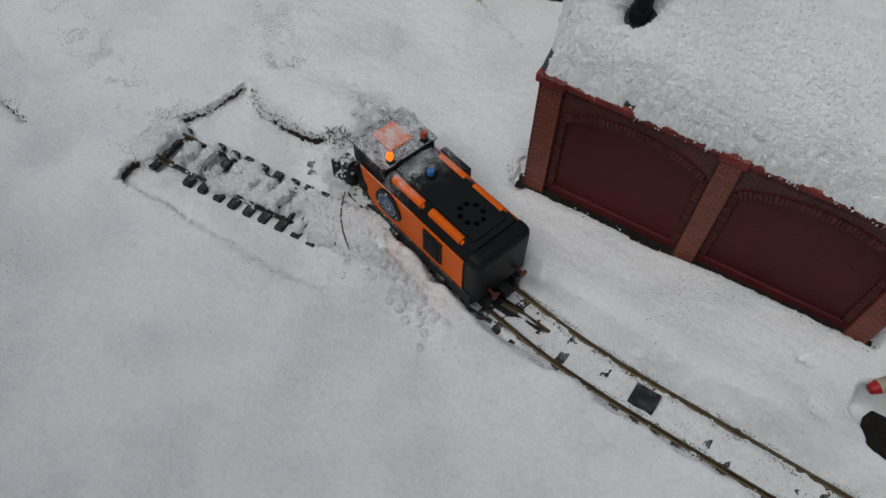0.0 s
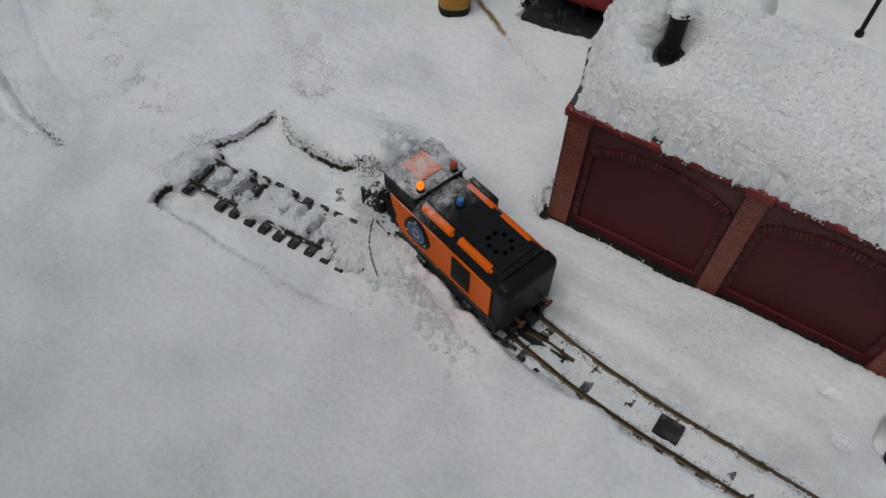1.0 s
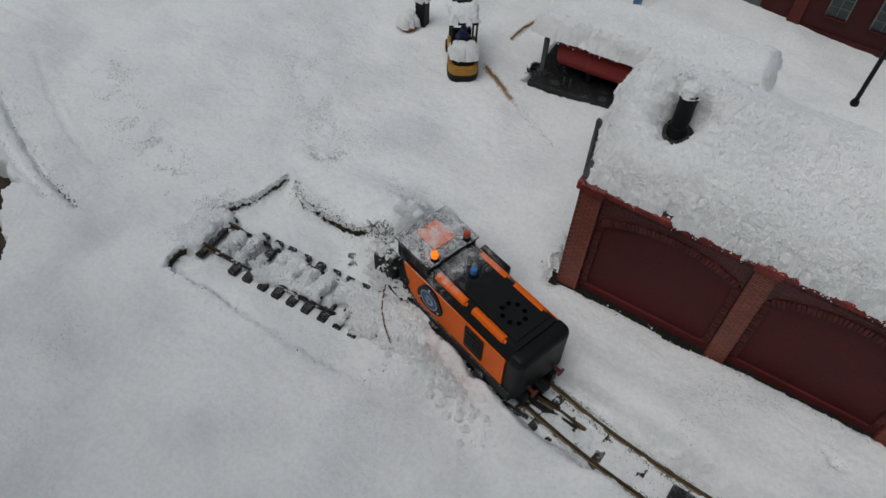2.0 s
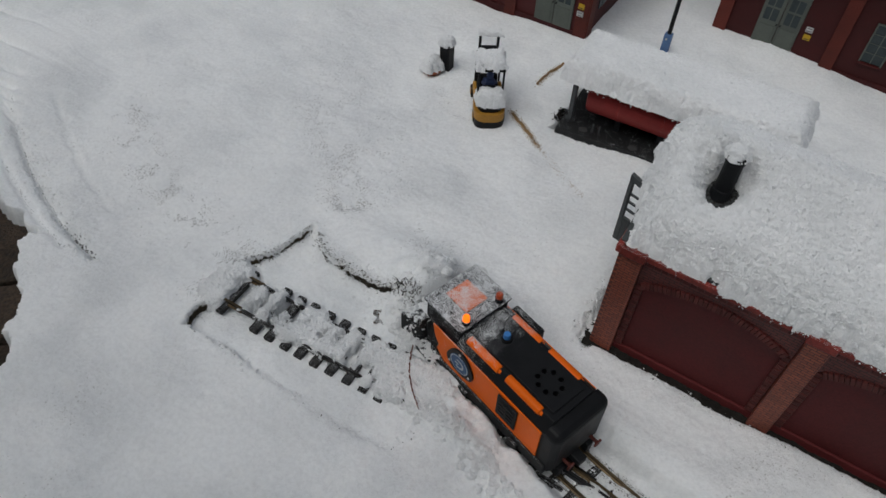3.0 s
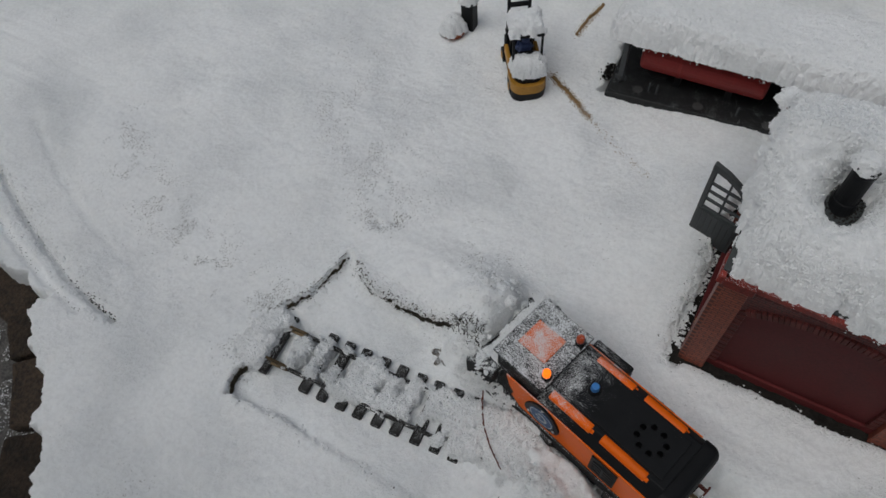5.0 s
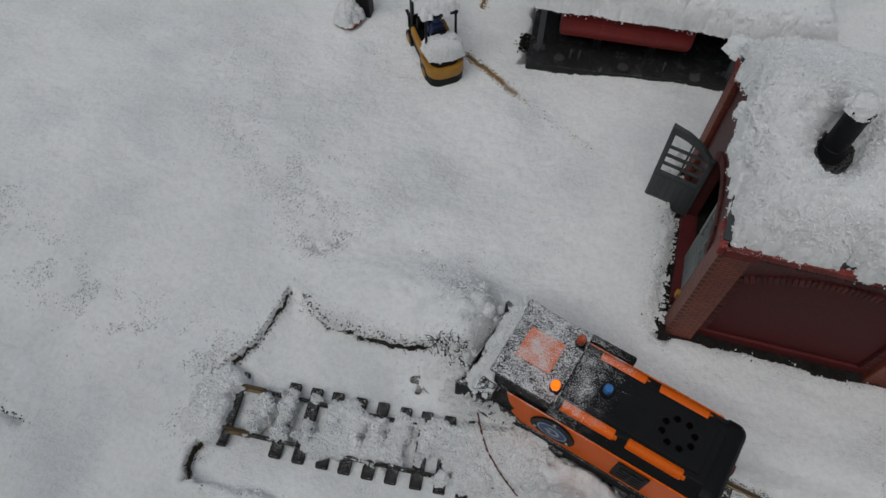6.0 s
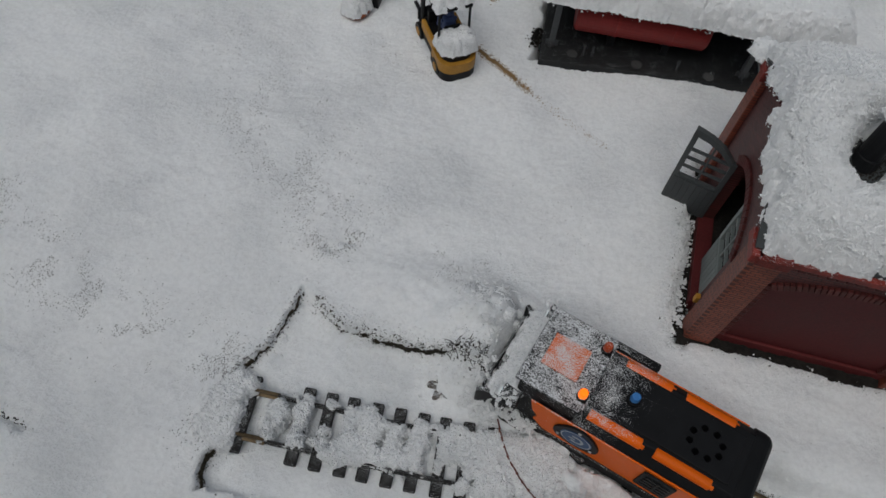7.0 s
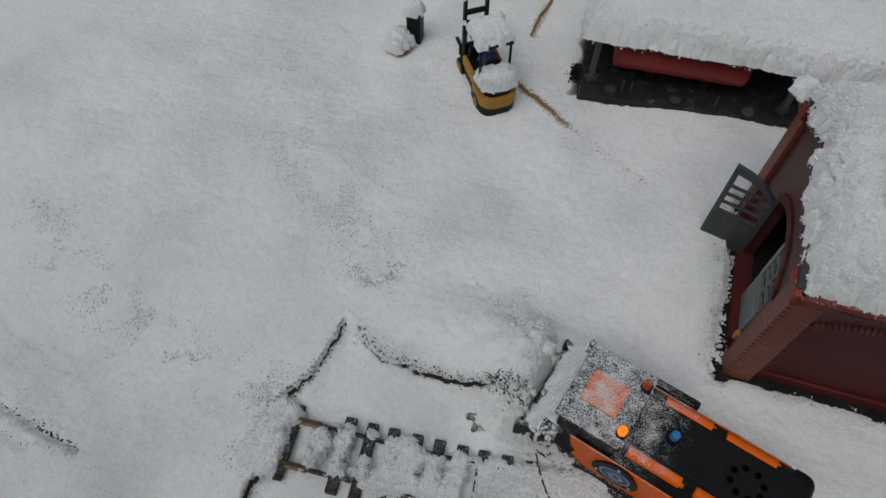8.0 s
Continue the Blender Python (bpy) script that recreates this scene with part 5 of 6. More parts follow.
    for _ in range(150):
        i = 4 + int(rnd.random() * 2.999)
        w = rnd.random()
        x = NORTH[i][0] + (NORTH[i + 1][0] - NORTH[i][0]) * w + rnd.gauss(0, 0.005)
        y = NORTH[i][1] + (NORTH[i + 1][1] - NORTH[i][1]) * w + rnd.gauss(0, 0.005)
        z = float(land_at([(x, y)])[0])
        a, h = rnd.uniform(0, math.tau), rnd.uniform(0.004, 0.012)
        pipe([(x, y, z - 0.003), (x + 0.4 * h * math.cos(a), y + 0.4 * h * math.sin(a), z + 0.5 * h), (x + h * math.cos(a), y + h * math.sin(a), z + 0.6 * h)], 0.0005, 4, bm, 0.4)
    tagged(part("grass_stalks", bm, MOSS), "dark frosted grass stalks at the snow edge", "grass", kind="stuff")
    # straw-coloured edging that shows near the forklift
    bm = bmesh.new()
    for line in ([(-0.322, 0.540), (-0.331, 0.50), (-0.336, 0.452)], [(-0.330, 0.356), (-0.296, 0.336), (-0.262, 0.312)]):
        fine = []
        for (ax, ay), (bx, by) in zip(line, line[1:]):
            for k in range(8):
                x, y = ax + (bx - ax) * k / 8 + rnd.gauss(0, 0.0008), ay + (by - ay) * k / 8 + rnd.gauss(0, 0.0008)
                fine.append((x, y, float(land_at([(x, y)])[0]) + 0.0003 + rnd.gauss(0, 0.0005)))
        pipe(fine, 0.0028, 8, bm, 0.6)
    tagged(part("dry_reed", bm, STRAW), "dry straw-brown reed half buried in snow", "dry grass", kind="stuff")
    xy = np.concatenate([along([(-0.325, 0.535), (-0.334, 0.455)], 700, 0.0032, 3), along([(-0.335, 0.360), (-0.296, 0.336), (-0.245, 0.300)], 1600, 0.0034, 4), along([(-0.245, 0.300), (-0.21, 0.275), (-0.131, 0.232)], 130, 0.004, 5)])
    r = g.uniform(0.0003, 0.0010, len(xy))
    loose("straw_litter", np.column_stack([xy, land_at(xy)]), r, STRAW, "crumbs of dry straw on the snow", "litter", 61, fine=0)
    xy = np.concatenate([g.normal(0, 1, (n, 2)) * s + np.array(c) for c, s, n in (((0.43, -0.117), 0.007, 70), ((-0.405, 0.004), 0.005, 30), ((0.40, -0.062), 0.009, 50), ((-0.42, -0.014), 0.008, 50), ((0.395, -0.05), 0.01, 20), ((-0.52, -0.10), 0.04, 40), ((-0.60, 0.02), 0.05, 30))])
    streaks = np.concatenate([along(line, many, spread, 21 + k) for k, (line, many, spread) in enumerate((
        ([(-0.80, -0.10), (-0.68, -0.13), (-0.56, -0.175), (-0.49, -0.165)], 6500, 0.020), ([(-0.86, -0.02), (-0.80, -0.07)], 1500, 0.02),
        ([(-0.62, 0.16), (-0.50, 0.08), (-0.42, 0.0)], 3600, 0.020), ([(-0.48, -0.16), (-0.47, -0.25)], 2200, 0.016),
        ([(-0.70, 0.30), (-0.45, 0.12), (-0.38, 0.03)], 2600, 0.03), ([(-0.445, -0.01), (-0.39, 0.01)], 900, 0.010), ([(-0.30, 0.02), (-0.22, -0.03)], 900, 0.02)))])
    streaks = streaks[fbm(streaks[:, 0], streaks[:, 1], 0.028, 24, 3, 0.7) > 0.05]
    rs = g.uniform(0.0003, 0.0008, len(streaks))
    loose("fine_litter", np.column_stack([streaks, land_at(streaks) - 0.25 * rs]), rs, LITTER, "fine grey grit showing through thin snow", "litter", 64, fine=0)
    r = g.uniform(0.0003, 0.0008, len(xy))
    loose("dark_litter", np.column_stack([xy, land_at(xy) - 0.3 * r]), r, LITTER, "dark plant litter showing through snow", "litter", 62, fine=0)


build_edges()


def along_curve(line, many):
    pts = np.array(line)
    cum = np.concatenate([[0], np.cumsum(np.hypot(*(pts[1:] - pts[:-1]).T))])
    s = np.linspace(0, cum[-1], many)
    return np.stack([np.interp(s, cum, pts[:, 0]), np.interp(s, cum, pts[:, 1])], -1)


def build_leaf():
    """A lobed oak leaf lying by the siding."""
    bm = bmesh.new()
    rings = []
    for k in range(60):
        a = math.tau * k / 60
        far = 0.0165 * (0.42 + 0.58 * abs(math.cos(2.5 * (a - math.pi))) ** 0.8) * (1.0 if abs(a - math.pi) > 0.5 else 0.75)
        rings.append([bm.verts.new((0.012 + far * w * math.cos(a), far * w * math.sin(a), 0.0015 + 0.003 * w * w * math.sin(2 * a + 0.6) + 0.0006 * math.sin(9 * a) * w)) for w in (0.12, 0.55, 1.0)])
    for u, v in zip(rings, rings[1:] + rings[:1]):
        for k in (0, 1):
            bm.faces.new((u[k], u[k + 1], v[k + 1], v[k]))
    bm.faces.new([u[0] for u in rings])
    bmesh.ops.solidify(bm, geom=list(bm.faces), thickness=0.0004)
    pipe([(-0.011, 0.001, 0.002), (0.0, 0, 0.0022), (0.026, 0, 0.003)], 0.0006, 5, bm, 0.4)
    ob = part("oak_leaf", bm, LEAF)
    tagged(ob, "dead brown lobed oak leaf on the snow", "leaf").matrix_basis = pose(-0.2575, -0.1245, 0.0082, 4, 6, -72) @ Matrix.Scale(0.92, 4)
    rnd = random.Random(17)
    line = along_curve([(-0.1880, -0.1560), (-0.1830, -0.1680), (-0.1755, -0.1820), (-0.1675, -0.1940), (-0.1520, -0.2100), (-0.130, -0.2270)], 40)
    high = np.maximum(land_at(line), np.where(line[:, 0] < -0.125, 0.0165, 0.006))
    bm = pipe([(x + rnd.gauss(0, 0.0003), y + rnd.gauss(0, 0.0003), float(z) + 0.0050 + rnd.gauss(0, 0.0002)) for (x, y), z in zip(line, np.convolve(np.pad(high, 4, mode="edge"), np.ones(9) / 9, "valid"))], 0.0009, 7, None, 0.7)
    for k in range(4, 38, 4):
        x, y = line[k]
        bmesh.ops.create_icosphere(bm, subdivisions=1, radius=0.0015, matrix=Matrix.Translation((x, y, float(np.mean(high[max(0, k - 4):k + 5])) + 0.0052)))
    tagged(part("twig", bm, TWIG), "thin knotted red-brown twig across the snow", "twig")


build_leaf()


# ---- the fuel stand ----
def build_fuel_stand():
    st = thing("fuel_stand", pose(-0.1, 0.4275, -0.004, 0, 0, 4.0), "dark platform with red tank under a snow-covered canopy", "fuel stand")
    o = pose(0.1, -0.42, 0.004)
    def L(bm):
        bm.transform(o)
        return bm
    part("platform", L(prism([(-0.250, 0.357), (0.055, 0.371), (0.055, 0.498), (-0.250, 0.498)], "z", -0.03, 0.010, 0.002)), DARK_SLAB, st, "dark platform slab")
    part("rear_wall", L(box(-0.236, 0.05, 0.470, 0.478, 0.010, 0.100, 0.001)), DARK_SLAB, st)
    part("canopy", L(box(-0.252, 0.122, 0.370, 0.492, 0.100, 0.108, 0.0015)), IRON, st)
    for x in (-0.236, 0.030, 0.112):
        for y in (0.388, 0.482):
            post = part("post", L(box(x - 0.004, x + 0.004, y - 0.004, y + 0.004, -0.03 if x > 0.06 else 0.010, 0.100, 0.0006)), POST_GREY, st, "grey steel post")
            if x < 0.06:
                for a in range(4):
                    part("gusset", L(box(0.003, 0.009, -0.0008, 0.0008, 0.0105, 0.020, 0, m=pose(x, y, 0, 0, 0, 90 * a))), POST_GREY, post)
    tank = part("tank", L(tube((-0.212, 0.410, 0.070), (-0.034, 0.410, 0.070), 0.034, seg=40, bevel=0.006)), TANK_RED, st, "dark red steel tank", smooth=False)
    for x in (-0.155, -0.08):
        part("tank_band", L(tube((x - 0.002, 0.410, 0.070), (x + 0.002, 0.410, 0.070), 0.0347, seg=40)), TANK_RED, tank)
        part("tank_saddle", L(box(x - 0.005, x + 0.005, 0.402, 0.430, 0.0105, 0.042, 0.001)), IRON, tank)
    for x in (-0.205, -0.115, -0.015):
        part("cover", L(tube((x, 0.377, 0.0102), (x, 0.377, 0.0116), 0.0075, seg=24, bevel=0.0004)), DISC, st, "round grey cover")
    for x in (-0.190, -0.178, -0.06):
        part("peg", L(tube((x, 0.380, 0.010), (x, 0.380, 0.028), 0.0015, seg=10)), POST_GREY, st)
    snow_cap("canopy_snow", pose(-0.1, 0.4275, 0.0, 0, 0, 3.5) @ pose(0.1, -0.42, 0.0), "deep smooth snow on the fuel stand canopy", rect_shape(-0.260, 0.130, 0.364, 0.496), level(0.1060), 0.036, 0.0025, 0.026, 25, 0.7, extent=(-0.285, 0.15, 0.34, 0.52), grains=150000)
    # dark frosted shrub by the corner
    g = np.random.RandomState(3)
    xy = np.array([-0.256, 0.402]) + g.normal(0, 1, (170, 2)) * np.array([0.005, 0.008])
    leaves = np.column_stack([xy, np.maximum(land_at(xy), -0.004) + g.uniform(0, 0.010, 170)])
    loose("low_plant", leaves, g.uniform(0.0009, 0.0022, 170), SOIL, "small dark frosted plant beside the platform", "plant", 5, 0.6, 1)


build_fuel_stand()


# ---- the forklift and its neighbours ----
def build_forklift():
    m = pose(-0.381, 0.350, 0.0, 0, 0, 125) @ Matrix.Scale(1.08, 4)
    fl = thing("forklift", m, "yellow and black toy forklift standing in snow", "forklift")
    part("chassis", box(-0.045, 0.036, -0.022, 0.022, 0.004, 0.022, 0.003), PLASTIC, fl)
    def tub(x0, x1, w, z0, z1, r):
        t = box(x0, x1, -w, w, z0, z1)
        rear = [e for e in t.edges if abs(e.verts[0].co.z - e.verts[1].co.z) > 0.002 and all(v.co.x < (x0 + x1) / 2 for v in e.verts)]
        bmesh.ops.bevel(t, geom=rear, offset=r, segments=7, affect="EDGES", profile=0.5)
        return t
    part("skirt", tub(-0.062, -0.020, 0.0245, 0.000, 0.014, 0.016), PLASTIC, fl)
    part("counterweight", tub(-0.0635, -0.024, 0.0250, 0.0142, 0.0290, 0.018), YELLOW, fl, "rounded yellow counterweight")
    part("rear_hood", tub(-0.0575, -0.028, 0.0195, 0.0292, 0.0360, 0.014), PLASTIC, fl)
    for s in (1, -1):
        part("side_panel", box(-0.030, 0.020, *sorted((s * 0.018, s * 0.0235)), 0.020, 0.034, 0.0015), YELLOW, fl)
        for x in (-0.038, 0.026):
            wheel = part("wheel", tube((x, s * 0.0180, 0.0085), (x, s * 0.0255, 0.0085), 0.0115, seg=22, bevel=0.001), PLASTIC, fl)
            part("hub", tube((x, s * 0.0255, 0.0085), (x, s * 0.0262, 0.0085), 0.006, seg=14), YELLOW, wheel)
    part("seat", box(-0.026, -0.008, -0.011, 0.011, 0.034, 0.042, 0.002), PLASTIC, fl)
    part("seat_back", box(-0.030, -0.025, -0.011, 0.011, 0.040, 0.060, 0.002), PLASTIC, fl)
    part("engine_hood", box(-0.054, -0.031, -0.016, 0.016, 0.036, 0.041, 0.002), PLASTIC, fl)
    part("dashboard", box(0.012, 0.020, -0.016, 0.016, 0.030, 0.050, 0.002), PLASTIC, fl)
    part("steering_wheel", tube((0.006, 0, 0.052), (0.0075, 0, 0.0532), 0.007, seg=18), PLASTIC, fl)
    guard = part("overhead_guard", box(-0.036, 0.018, -0.0215, 0.0215, 0.0905, 0.0940, 0.001), PLASTIC, fl)
    for s in (1, -1):
        part("post", pipe([(-0.034, s * 0.0195, 0.034), (-0.032, s * 0.0195, 0.091)], 0.0017, 8), PLASTIC, guard)
        part("post", pipe([(0.024, s * 0.0195, 0.030), (0.018, s * 0.0195, 0.091)], 0.0017, 8), PLASTIC, guard)
    mast = part("mast", box(0.038, 0.0425, -0.0165, 0.0165, 0.108, 0.1125, 0.0006), IRON, fl, "black lifting mast")
    for s in (1, -1):
        part("mast_rail", box(0.037, 0.0435, *sorted((s * 0.0125, s * 0.0165)), 0.006, 0.1075, 0.0006), IRON, mast)
    part("cross_bar", box(0.0375, 0.0430, -0.0124, 0.0124, 0.082, 0.087, 0.0005), IRON, mast)
    part("carriage", box(0.044, 0.047, -0.019, 0.019, 0.010, 0.028, 0.0006), IRON, mast)
    for s in (1, -1):
        part("fork", box(0.0472, 0.080, *sorted((s * 0.008, s * 0.0125)), 0.006, 0.0085, 0.0004), IRON, mast)
    snow_cap("guard_snow", m, "snow heaped on the forklift roof", rect_shape(-0.034, 0.012, -0.0225, 0.0225), level(0.0935), 0.015, 0.002, 0.013, 31, 0.9, extent=(-0.05, 0.035, -0.035, 0.035))
    snow_cap("counterweight_snow", m, "snow heaped on the forklift rear", rect_shape(-0.056, -0.026, -0.0245, 0.0215), level(0.0405), 0.022, 0.002, 0.013, 33, 0.9, extent=(-0.07, -0.015, -0.035, 0.035))
    snow_cap("mast_snow", m, "snow on the forklift mast top", rect_shape(0.033, 0.047, -0.019, 0.019), level(0.112), 0.008, 0.0015, 0.008, 35, 0.8, extent=(0.02, 0.06, -0.03, 0.03))
    # seated driver figure as one plain shape
    bm = box(-0.022, -0.010, -0.008, 0.008, 0.042, 0.064, 0.003)
    for s in (1, -1):
        pipe([(-0.016, s * 0.008, 0.060), (-0.010, s * 0.011, 0.052), (0.002, s * 0.006, 0.052)], 0.0022, 8, bm)
        pipe([(-0.014, s * 0.005, 0.044), (0.000, s * 0.006, 0.045), (0.004, s * 0.006, 0.036)], 0.003, 8, bm)
    t = bmesh.new()
    bmesh.ops.create_icosphere(t, subdivisions=2, radius=0.006, matrix=Matrix.Translation((-0.015, 0, 0.071)))
    merge(bm, t)
    fig = part("toy_figure", bm, FIGURE)
    tagged(fig, "small seated toy figure in blue on the forklift", "toy figure").matrix_basis = m


build_forklift()


def build_bin_and_pot():
    b = thing("waste_bin", pose(-0.499, 0.398, -0.004), "small dark bin with a cap of snow", "bin")
    part("body", box(-0.0105, 0.0105, -0.0095, 0.0095, -0.006, 0.058, 0.0015), PLASTIC, b)
    part("rim", box(-0.0118, 0.0118, -0.0108, 0.0108, 0.0582, 0.0615, 0.0008), PLASTIC, b)
    snow_cap("bin_snow", pose(-0.499, 0.398, 0), "round cap of snow on the bin", disc_shape(0, 0, 0.0145), level(0.0570), 0.016, 0.002, 0.014, 41, 0.8, extent=(-0.03, 0.03, -0.03, 0.03))
    p = thing("flower_pot", pose(-0.517, 0.375, -0.004), "low terracotta bowl heaped with snow", "flower pot")
    part("bowl", tube((0, 0, -0.006), (0, 0, 0.012), 0.013, 0.019, 24, bevel=0.001), TERRACOTTA, p)
    part("rim", tube((0, 0, 0.010), (0, 0, 0.014), 0.020, 0.020, 24, bevel=0.001), TERRACOTTA, p)
    snow_cap("pot_snow", pose(-0.517, 0.375, 0), "mound of snow in the terracotta bowl", disc_shape(0, 0.002, 0.0205), level(0.010), 0.022, 0.002, 0.018, 43, 0.9, extent=(-0.035, 0.035, -0.035, 0.035))


build_bin_and_pot()


# ---- lamp posts ----
def build_posts():
    a = thing("lamp_post", pose(-0.178, 0.690, -0.009), "black lamp post with a pale blue base box", "lamp post")
    part("base_box", box(-0.0075, 0.0075, -0.006, 0.006, -0.02, 0.056, 0.0012), BLUE_POST, a, "pale blue base box")
    part("mast", tube((0, 0, 0.056), (0, 0, 0.42), 0.0042, 0.0034, 12), PLASTIC, a)
    for z in (0.018, 0.046):
        part("bolt", tube((-0.001, -0.0062, z), (-0.001, -0.0075, z), 0.002, seg=10), SIGN_W, a)
    b = thing("lamp_post", pose(0.262, 0.640, 0.0), "thin black lamp post behind the shed", "lamp post")
    part("mast", tube((0, 0, -0.02), (0, 0, 0.42), 0.0042, 0.0036, 12), PLASTIC, b)
    part("foot", tube((0, 0, -0.02), (0, 0, 0.012), 0.009, 0.007, 16, bevel=0.001), PLASTIC, b)


build_posts()


# ---- the two brick houses behind ----
def sign(parent, x, y, z, w, h, mat, bars):
    s = part("sign", box(x, x + w, y - 0.0022, y - 0.0003, z, z + h, 0.0004), mat, parent, "small wall sign")
    for k in range(bars):
        zz = z + h * (0.25 + 0.5 * k / max(1, bars - 1))
        part("print_bar", box(x + 0.15 * w, x + 0.85 * w, y - 0.0027, y - 0.0023, zz - 0.0006, zz + 0.0006), PRINT, s)


def lattice_window(parent, x, y, z, w, h, cols, rows):
    win = part("window", box(x, x + w, y - 0.0015, y + 0.001, z, z + h), GLASS, parent, "dark pane with pale bars")
    part("frame", box(x - 0.002, x + 0.001, y - 0.003, y, z - 0.002, z + h + 0.002), HOUSE_DOOR, win)
    part("frame", box(x + w - 0.001, x + w + 0.002, y - 0.003, y, z - 0.002, z + h + 0.002), HOUSE_DOOR, win)
    part("frame", box(x + 0.001, x + w - 0.001, y - 0.003, y, z + h - 0.001, z + h + 0.002), HOUSE_DOOR, win)
    part("sill", box(x - 0.003, x + w + 0.003, y - 0.006, y, z - 0.005, z - 0.002, 0.0005), HOUSE_WALL, win)
    for k in range(1, cols):
        part("bar", box(x + w * k / cols - 0.0008, x + w * k / cols + 0.0008, y - 0.0026, y - 0.0012, z, z + h), HOUSE_DOOR, win)
    for k in range(1, rows):
        part("bar", box(x + 0.001, x + w - 0.001, y - 0.0024, y - 0.0013, z + h * k / rows - 0.0008, z + h * k / rows + 0.0008), HOUSE_DOOR, win)


def double_door(parent, x, y, z, w, h):
    for k in (0, 1):
        x0 = x + k * w / 2 + 0.0006
        x1 = x + (k + 1) * w / 2 - 0.0006
        d = part("door", box(x0, x1, y - 0.003, y + 0.001, z, z + h, 0.0006), HOUSE_DOOR, parent, "grey-green panelled door leaf")
        for r in range(2):
            for c in range(2):
                px = x0 + (x1 - x0) * (0.16 + 0.36 * c)
                pz = z + h * (0.50 + 0.23 * r)
                part("pane", box(px, px + (x1 - x0) * 0.30, y - 0.0036, y - 0.0028, pz, pz + h * 0.19), GLASS, d)
        part("panel", box(x0 + 0.005, x1 - 0.005, y - 0.0038, y - 0.0031, z + 0.05 * h, z + 0.42 * h, 0.0003), HOUSE_DOOR, d)
        part("knob", tube((x1 - 0.003 if k == 0 else x0 + 0.003, y - 0.003, z + 0.46 * h), (x1 - 0.003 if k == 0 else x0 + 0.003, y - 0.0062, z + 0.46 * h), 0.0016, seg=10), IRON, d)


def build_houses():
    a = thing("workshop", pose(-0.327, 0.632, 0.0), "dark red brick model workshop with grey door", "model building")
    part("wall", box(-0.32, 0.0, 0.0, 0.30, -0.04, 0.21, 0.001), HOUSE_WALL, a)
    part("plinth", box(-0.322, 0.002, -0.0035, -0.0002, -0.04, 0.018, 0.0006), HOUSE_WALL, a)
    part("pilaster", box(-0.022, 0.004, -0.006, -0.0036, -0.04, 0.205, 0.0006), HOUSE_PIER, a, "orange-red brick pilaster")
    part("pilaster", box(0.0003, 0.006, -0.0035, 0.022, -0.04, 0.205, 0.0006), HOUSE_PIER, a, "orange-red brick pilaster")
    part("pilaster", box(-0.18, -0.155, -0.006, -0.0036, -0.04, 0.205, 0.0006), HOUSE_PIER, a)
    double_door(a, -0.112, -0.0002, 0.012, 0.082, 0.115)
    sign(a, -0.019, -0.0062, 0.072, 0.012, 0.011, SIGN_Y, 1)
    sign(a, -0.020, -0.0062, 0.056, 0.013, 0.011, SIGN_W, 2)
    part("roof", prism([(-0.02, 0.205), (0.15, 0.30), (0.32, 0.205), (0.32, 0.198), (-0.02, 0.198)], "x", -0.34, 0.02), ROOFING, a)
    win = part("window", box(0.0003, 0.0018, 0.05, 0.085, 0.05, 0.125), GLASS, a)
    for k in range(1, 4):
        part("bar", box(0.0018, 0.0026, 0.05, 0.085, 0.05 + 0.019 * k, 0.0515 + 0.019 * k), HOUSE_DOOR, win)
    part("bar", box(0.0018, 0.0026, 0.0665, 0.0685, 0.05, 0.125), HOUSE_DOOR, win)
    snow_cap("workshop_snow", pose(-0.327, 0.632, 0.0), "snow lying on the workshop roof", rect_shape(-0.345, 0.025, -0.025, 0.325), lambda X, Y: 0.203 + (0.30 - 0.205) * (1 - np.abs(Y - 0.15) / 0.17), 0.035, 0.006, 0.02, 51, 0.9, grains=3000, extent=(-0.36, 0.04, -0.04, 0.34))
    b = thing("goods_house", pose(-0.124, 0.822, 0.0), "dark red brick model goods house with double doors", "model building")
    part("wall", box(0.0, 0.62, 0.0, 0.30, -0.04, 0.23, 0.001), HOUSE_WALL, b)
    part("plinth", box(-0.002, 0.622, -0.0035, -0.0002, -0.04, 0.012, 0.0006), HOUSE_WALL, b)
    for x0, x1 in ((-0.004, 0.022), (0.211, 0.236), (0.44, 0.465)):
        part("pilaster", box(x0, x1, -0.007, -0.0036, -0.04, 0.225, 0.0006), HOUSE_PIER, b, "orange-red brick pilaster")
    double_door(b, 0.074, -0.0002, 0.004, 0.080, 0.125)
    sign(b, 0.163, -0.0002, 0.066, 0.013, 0.011, SIGN_W, 2)
    sign(b, 0.164, -0.0002, 0.050, 0.013, 0.011, SIGN_Y, 1)
    lattice_window(b, 0.273, -0.0002, 0.047, 0.037, 0.075, 2, 4)
    lattice_window(b, 0.355, -0.0002, 0.047, 0.037, 0.075, 2, 4)
    part("roof", prism([(-0.02, 0.225), (0.15, 0.33), (0.32, 0.225), (0.32, 0.218), (-0.02, 0.218)], "x", -0.02, 0.64), ROOFING, b)
    snow_cap("goods_house_snow", pose(-0.124, 0.822, 0.0), "snow lying on the goods house roof", rect_shape(-0.025, 0.645, -0.025, 0.325), lambda X, Y: 0.223 + (0.33 - 0.225) * (1 - np.abs(Y - 0.15) / 0.17), 0.035, 0.006, 0.02, 53, 0.9, grains=3000, extent=(-0.04, 0.66, -0.04, 0.34))


build_houses()


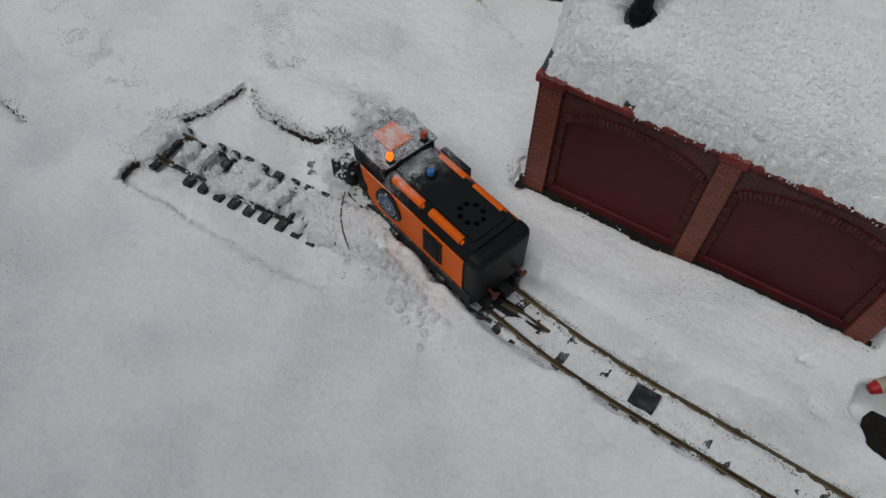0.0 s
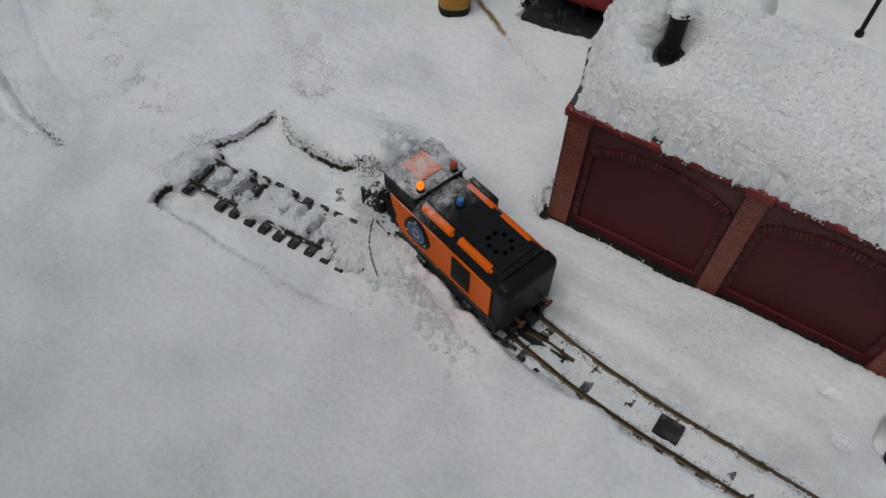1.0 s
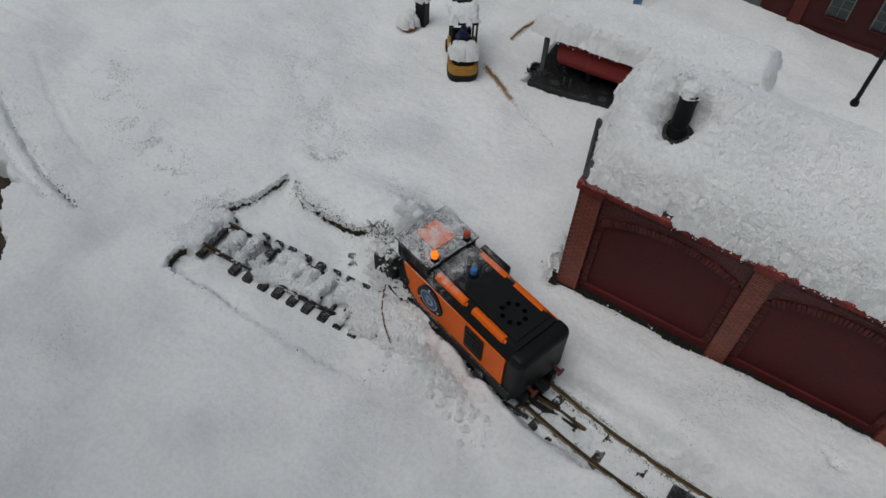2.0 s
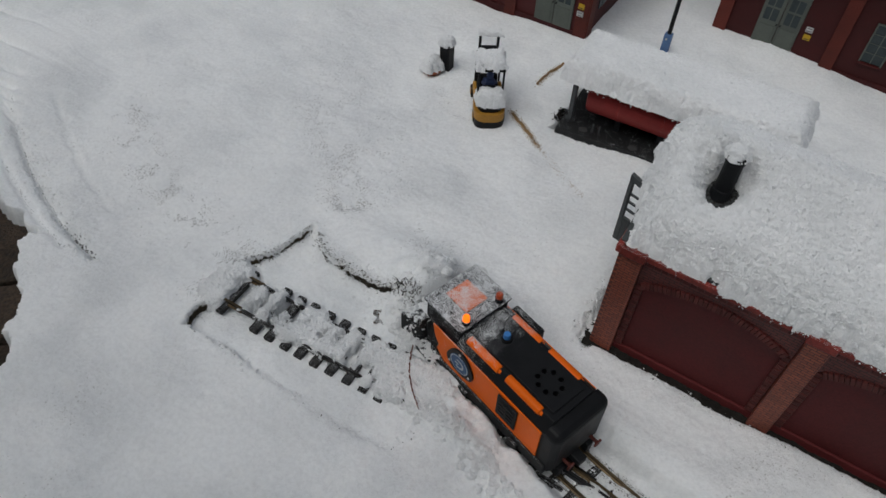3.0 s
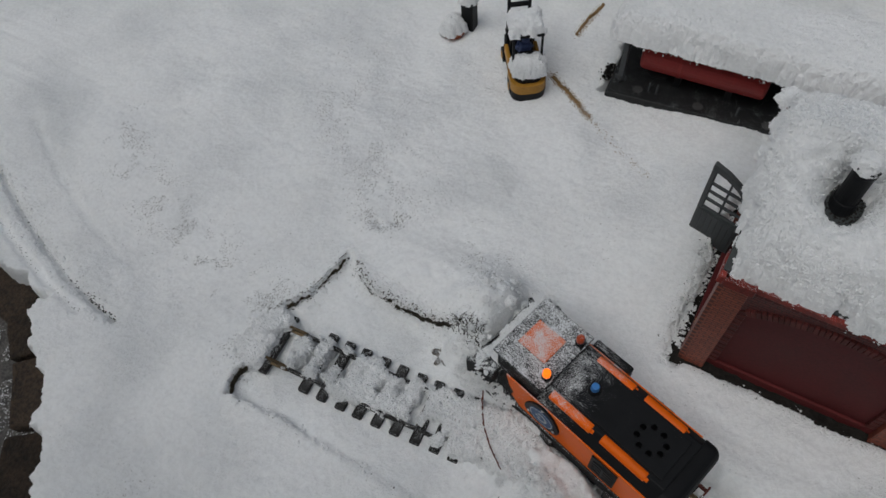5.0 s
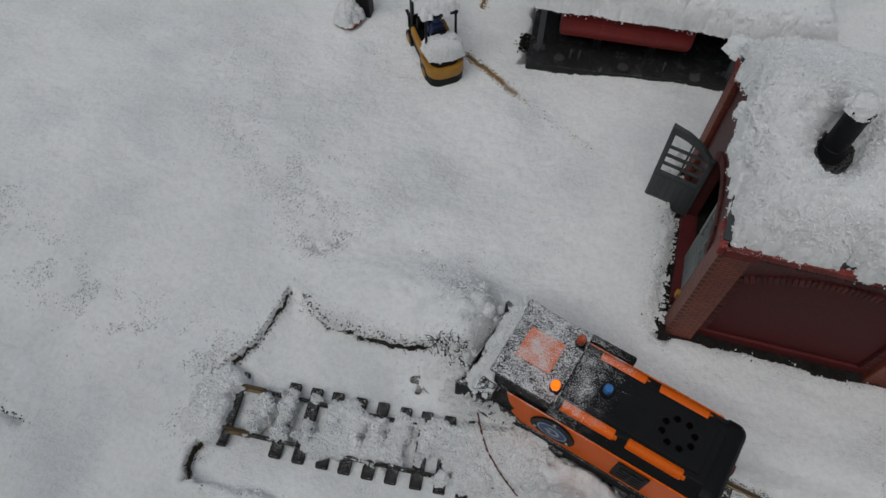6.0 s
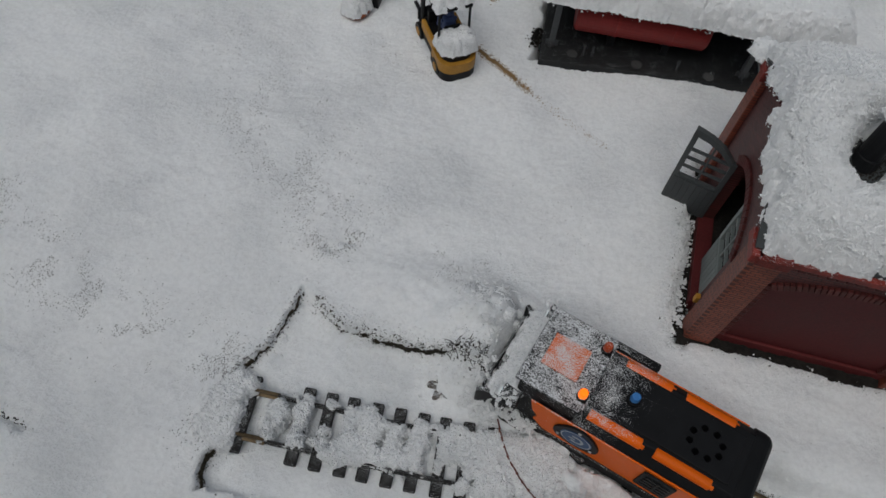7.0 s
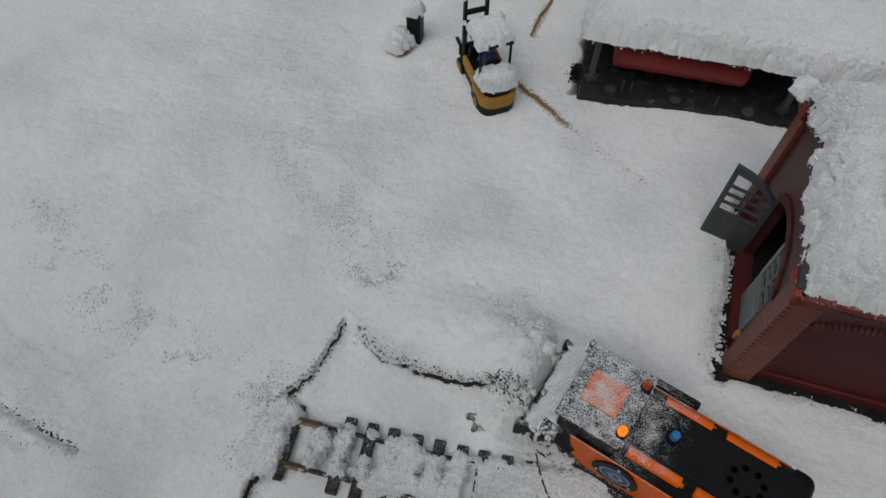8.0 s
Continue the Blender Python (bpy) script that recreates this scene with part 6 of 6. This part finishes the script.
# ---- water hose stand at the right of the shed ----
def build_hose():
    h = thing("hose_stand", pose(0.52, -0.09, -0.03), "cream ribbed hose with a red end in a dark hollow", "hose stand")
    pts = [(-0.039 + 0.0085 * k, 0.037 + 0.0085 * k, 0.040 + 0.003 * k) for k in range(6)]
    hose = part("hose", pipe(pts, 0.0075, 14), CREAM, h, "cream ribbed hose")
    ring = mesh_of(tube((0, 0, -0.0012), (0, 0, 0.0012), 0.0088, seg=18), "rib", CREAM)
    d = Vector(pts[1]) - Vector(pts[0])
    turn = d.to_track_quat("Z", "Y").to_matrix().to_4x4()
    for k in range(14):
        piece("rib", ring, hose, Matrix.Translation(Vector(pts[0]) + d * (k * 0.34)) @ turn)
    part("nozzle", tube(Vector(pts[0]) - d * 0.9, pts[0], 0.006, 0.0085, 16, bevel=0.001), RED_PAINT, h, "red hose end")
    part("base", box(-0.03, 0.05, -0.03, 0.024, -0.01, 0.012, 0.003), SOIL, h)
    part("block", box(0.006, 0.03, -0.026, 0.0, 0.0125, 0.035, 0.003), CREAM, h)
    part("stand", tube((0.003, 0.079, -0.01), (0.003, 0.079, 0.055), 0.004, seg=12), IRON, h)


build_hose()
hollow = np.random.RandomState(91).normal(0, 1, (900, 2)) * np.array([0.013, 0.013]) + np.array([0.521, -0.092])
loose("hollow_litter", np.column_stack([hollow, land_at(hollow)]), np.random.RandomState(92).uniform(0.0008, 0.0028, 900), SOIL, "damp dark soil and dead leaves in the hollow", "soil", 93, fine=1)


# ---- bare corner: pavers and concrete ----
def build_corner():
    rnd = random.Random(21)
    tagged(part("concrete_ground", box(-1.6, -0.46, -1.0, -0.29, -0.075, -0.034, 0.002), CONCRETE), "frosted grey concrete with grit", "concrete", kind="structure")
    edge = [(-1.25, -0.30), (-1.09, -0.301), (-0.935, -0.302), (-0.79, -0.303), (-0.722, -0.36), (-0.648, -0.435), (-0.588, -0.512), (-0.51, -0.60), (-0.45, -0.70)]
    row = thing("paver_edging", pose(-0.75, -0.35, -0.04), "weathered brown stone edging along the snow", "edging", kind="structure")
    for (ax, ay), (bx, by) in zip(edge, edge[1:]):
        d = Vector((bx - ax, by - ay, 0))
        n = Vector((d.y, -d.x, 0)).normalized()
        if n.y > 0:
            n = -n
        gap = d.normalized() * 0.0035
        out = n * rnd.uniform(0.044, 0.054)
        inn = -n * 0.035
        a, b = Vector((ax, ay, 0)), Vector((bx, by, 0))
        quad = [a + gap + inn, b - gap + inn, b - gap + out + Vector((rnd.uniform(-0.004, 0.004), rnd.uniform(-0.004, 0.004), 0)), a + gap + out]
        t = prism([(p.x, p.y) for p in quad], "z", -0.07, -0.016 + rnd.uniform(-0.003, 0.003), 0.005)
        bmesh.ops.subdivide_edges(t, edges=list(t.edges), cuts=3, use_grid_fill=True)
        for v in t.verts:
            v.co.z += 0.003 * noise.noise(v.co * 45)
            v.co.x += 0.003 * noise.noise(v.co * 38 + Vector((9, 0, 0)))
            v.co.y += 0.003 * noise.noise(v.co * 38 + Vector((0, 9, 0)))
        t.transform(pose(0.75, 0.35, 0.04))
        part("paver", t, PAVER, row)
    g = np.random.RandomState(23)
    u = g.uniform(0, 1, 4200)
    grit = np.column_stack([-0.95 + 0.42 * u + g.normal(0, 0.03, 4200), -0.37 - 0.2 * u * u + g.normal(0, 0.02, 4200), np.full(4200, -0.0335)])
    grit = grit[fbm(grit[:, 0], grit[:, 1], 0.03, 26, 3) > -0.1]
    loose("snow_grit", grit, g.uniform(0.0004, 0.0011, len(grit)), SNOW_CLEAN, "scattered frozen snow grit on concrete", "snow", 27, fine=0)


build_corner()


# ---- unseen wall added behind the walker to shut out part of the sky ----
tagged(part("wall_south", box(-6.0, 6.0, -1.75, -1.5, -0.1, 1.6, 0.01), POST_GREY), "plain grey unseen wall added to block part of the sky", "wall", kind="structure")
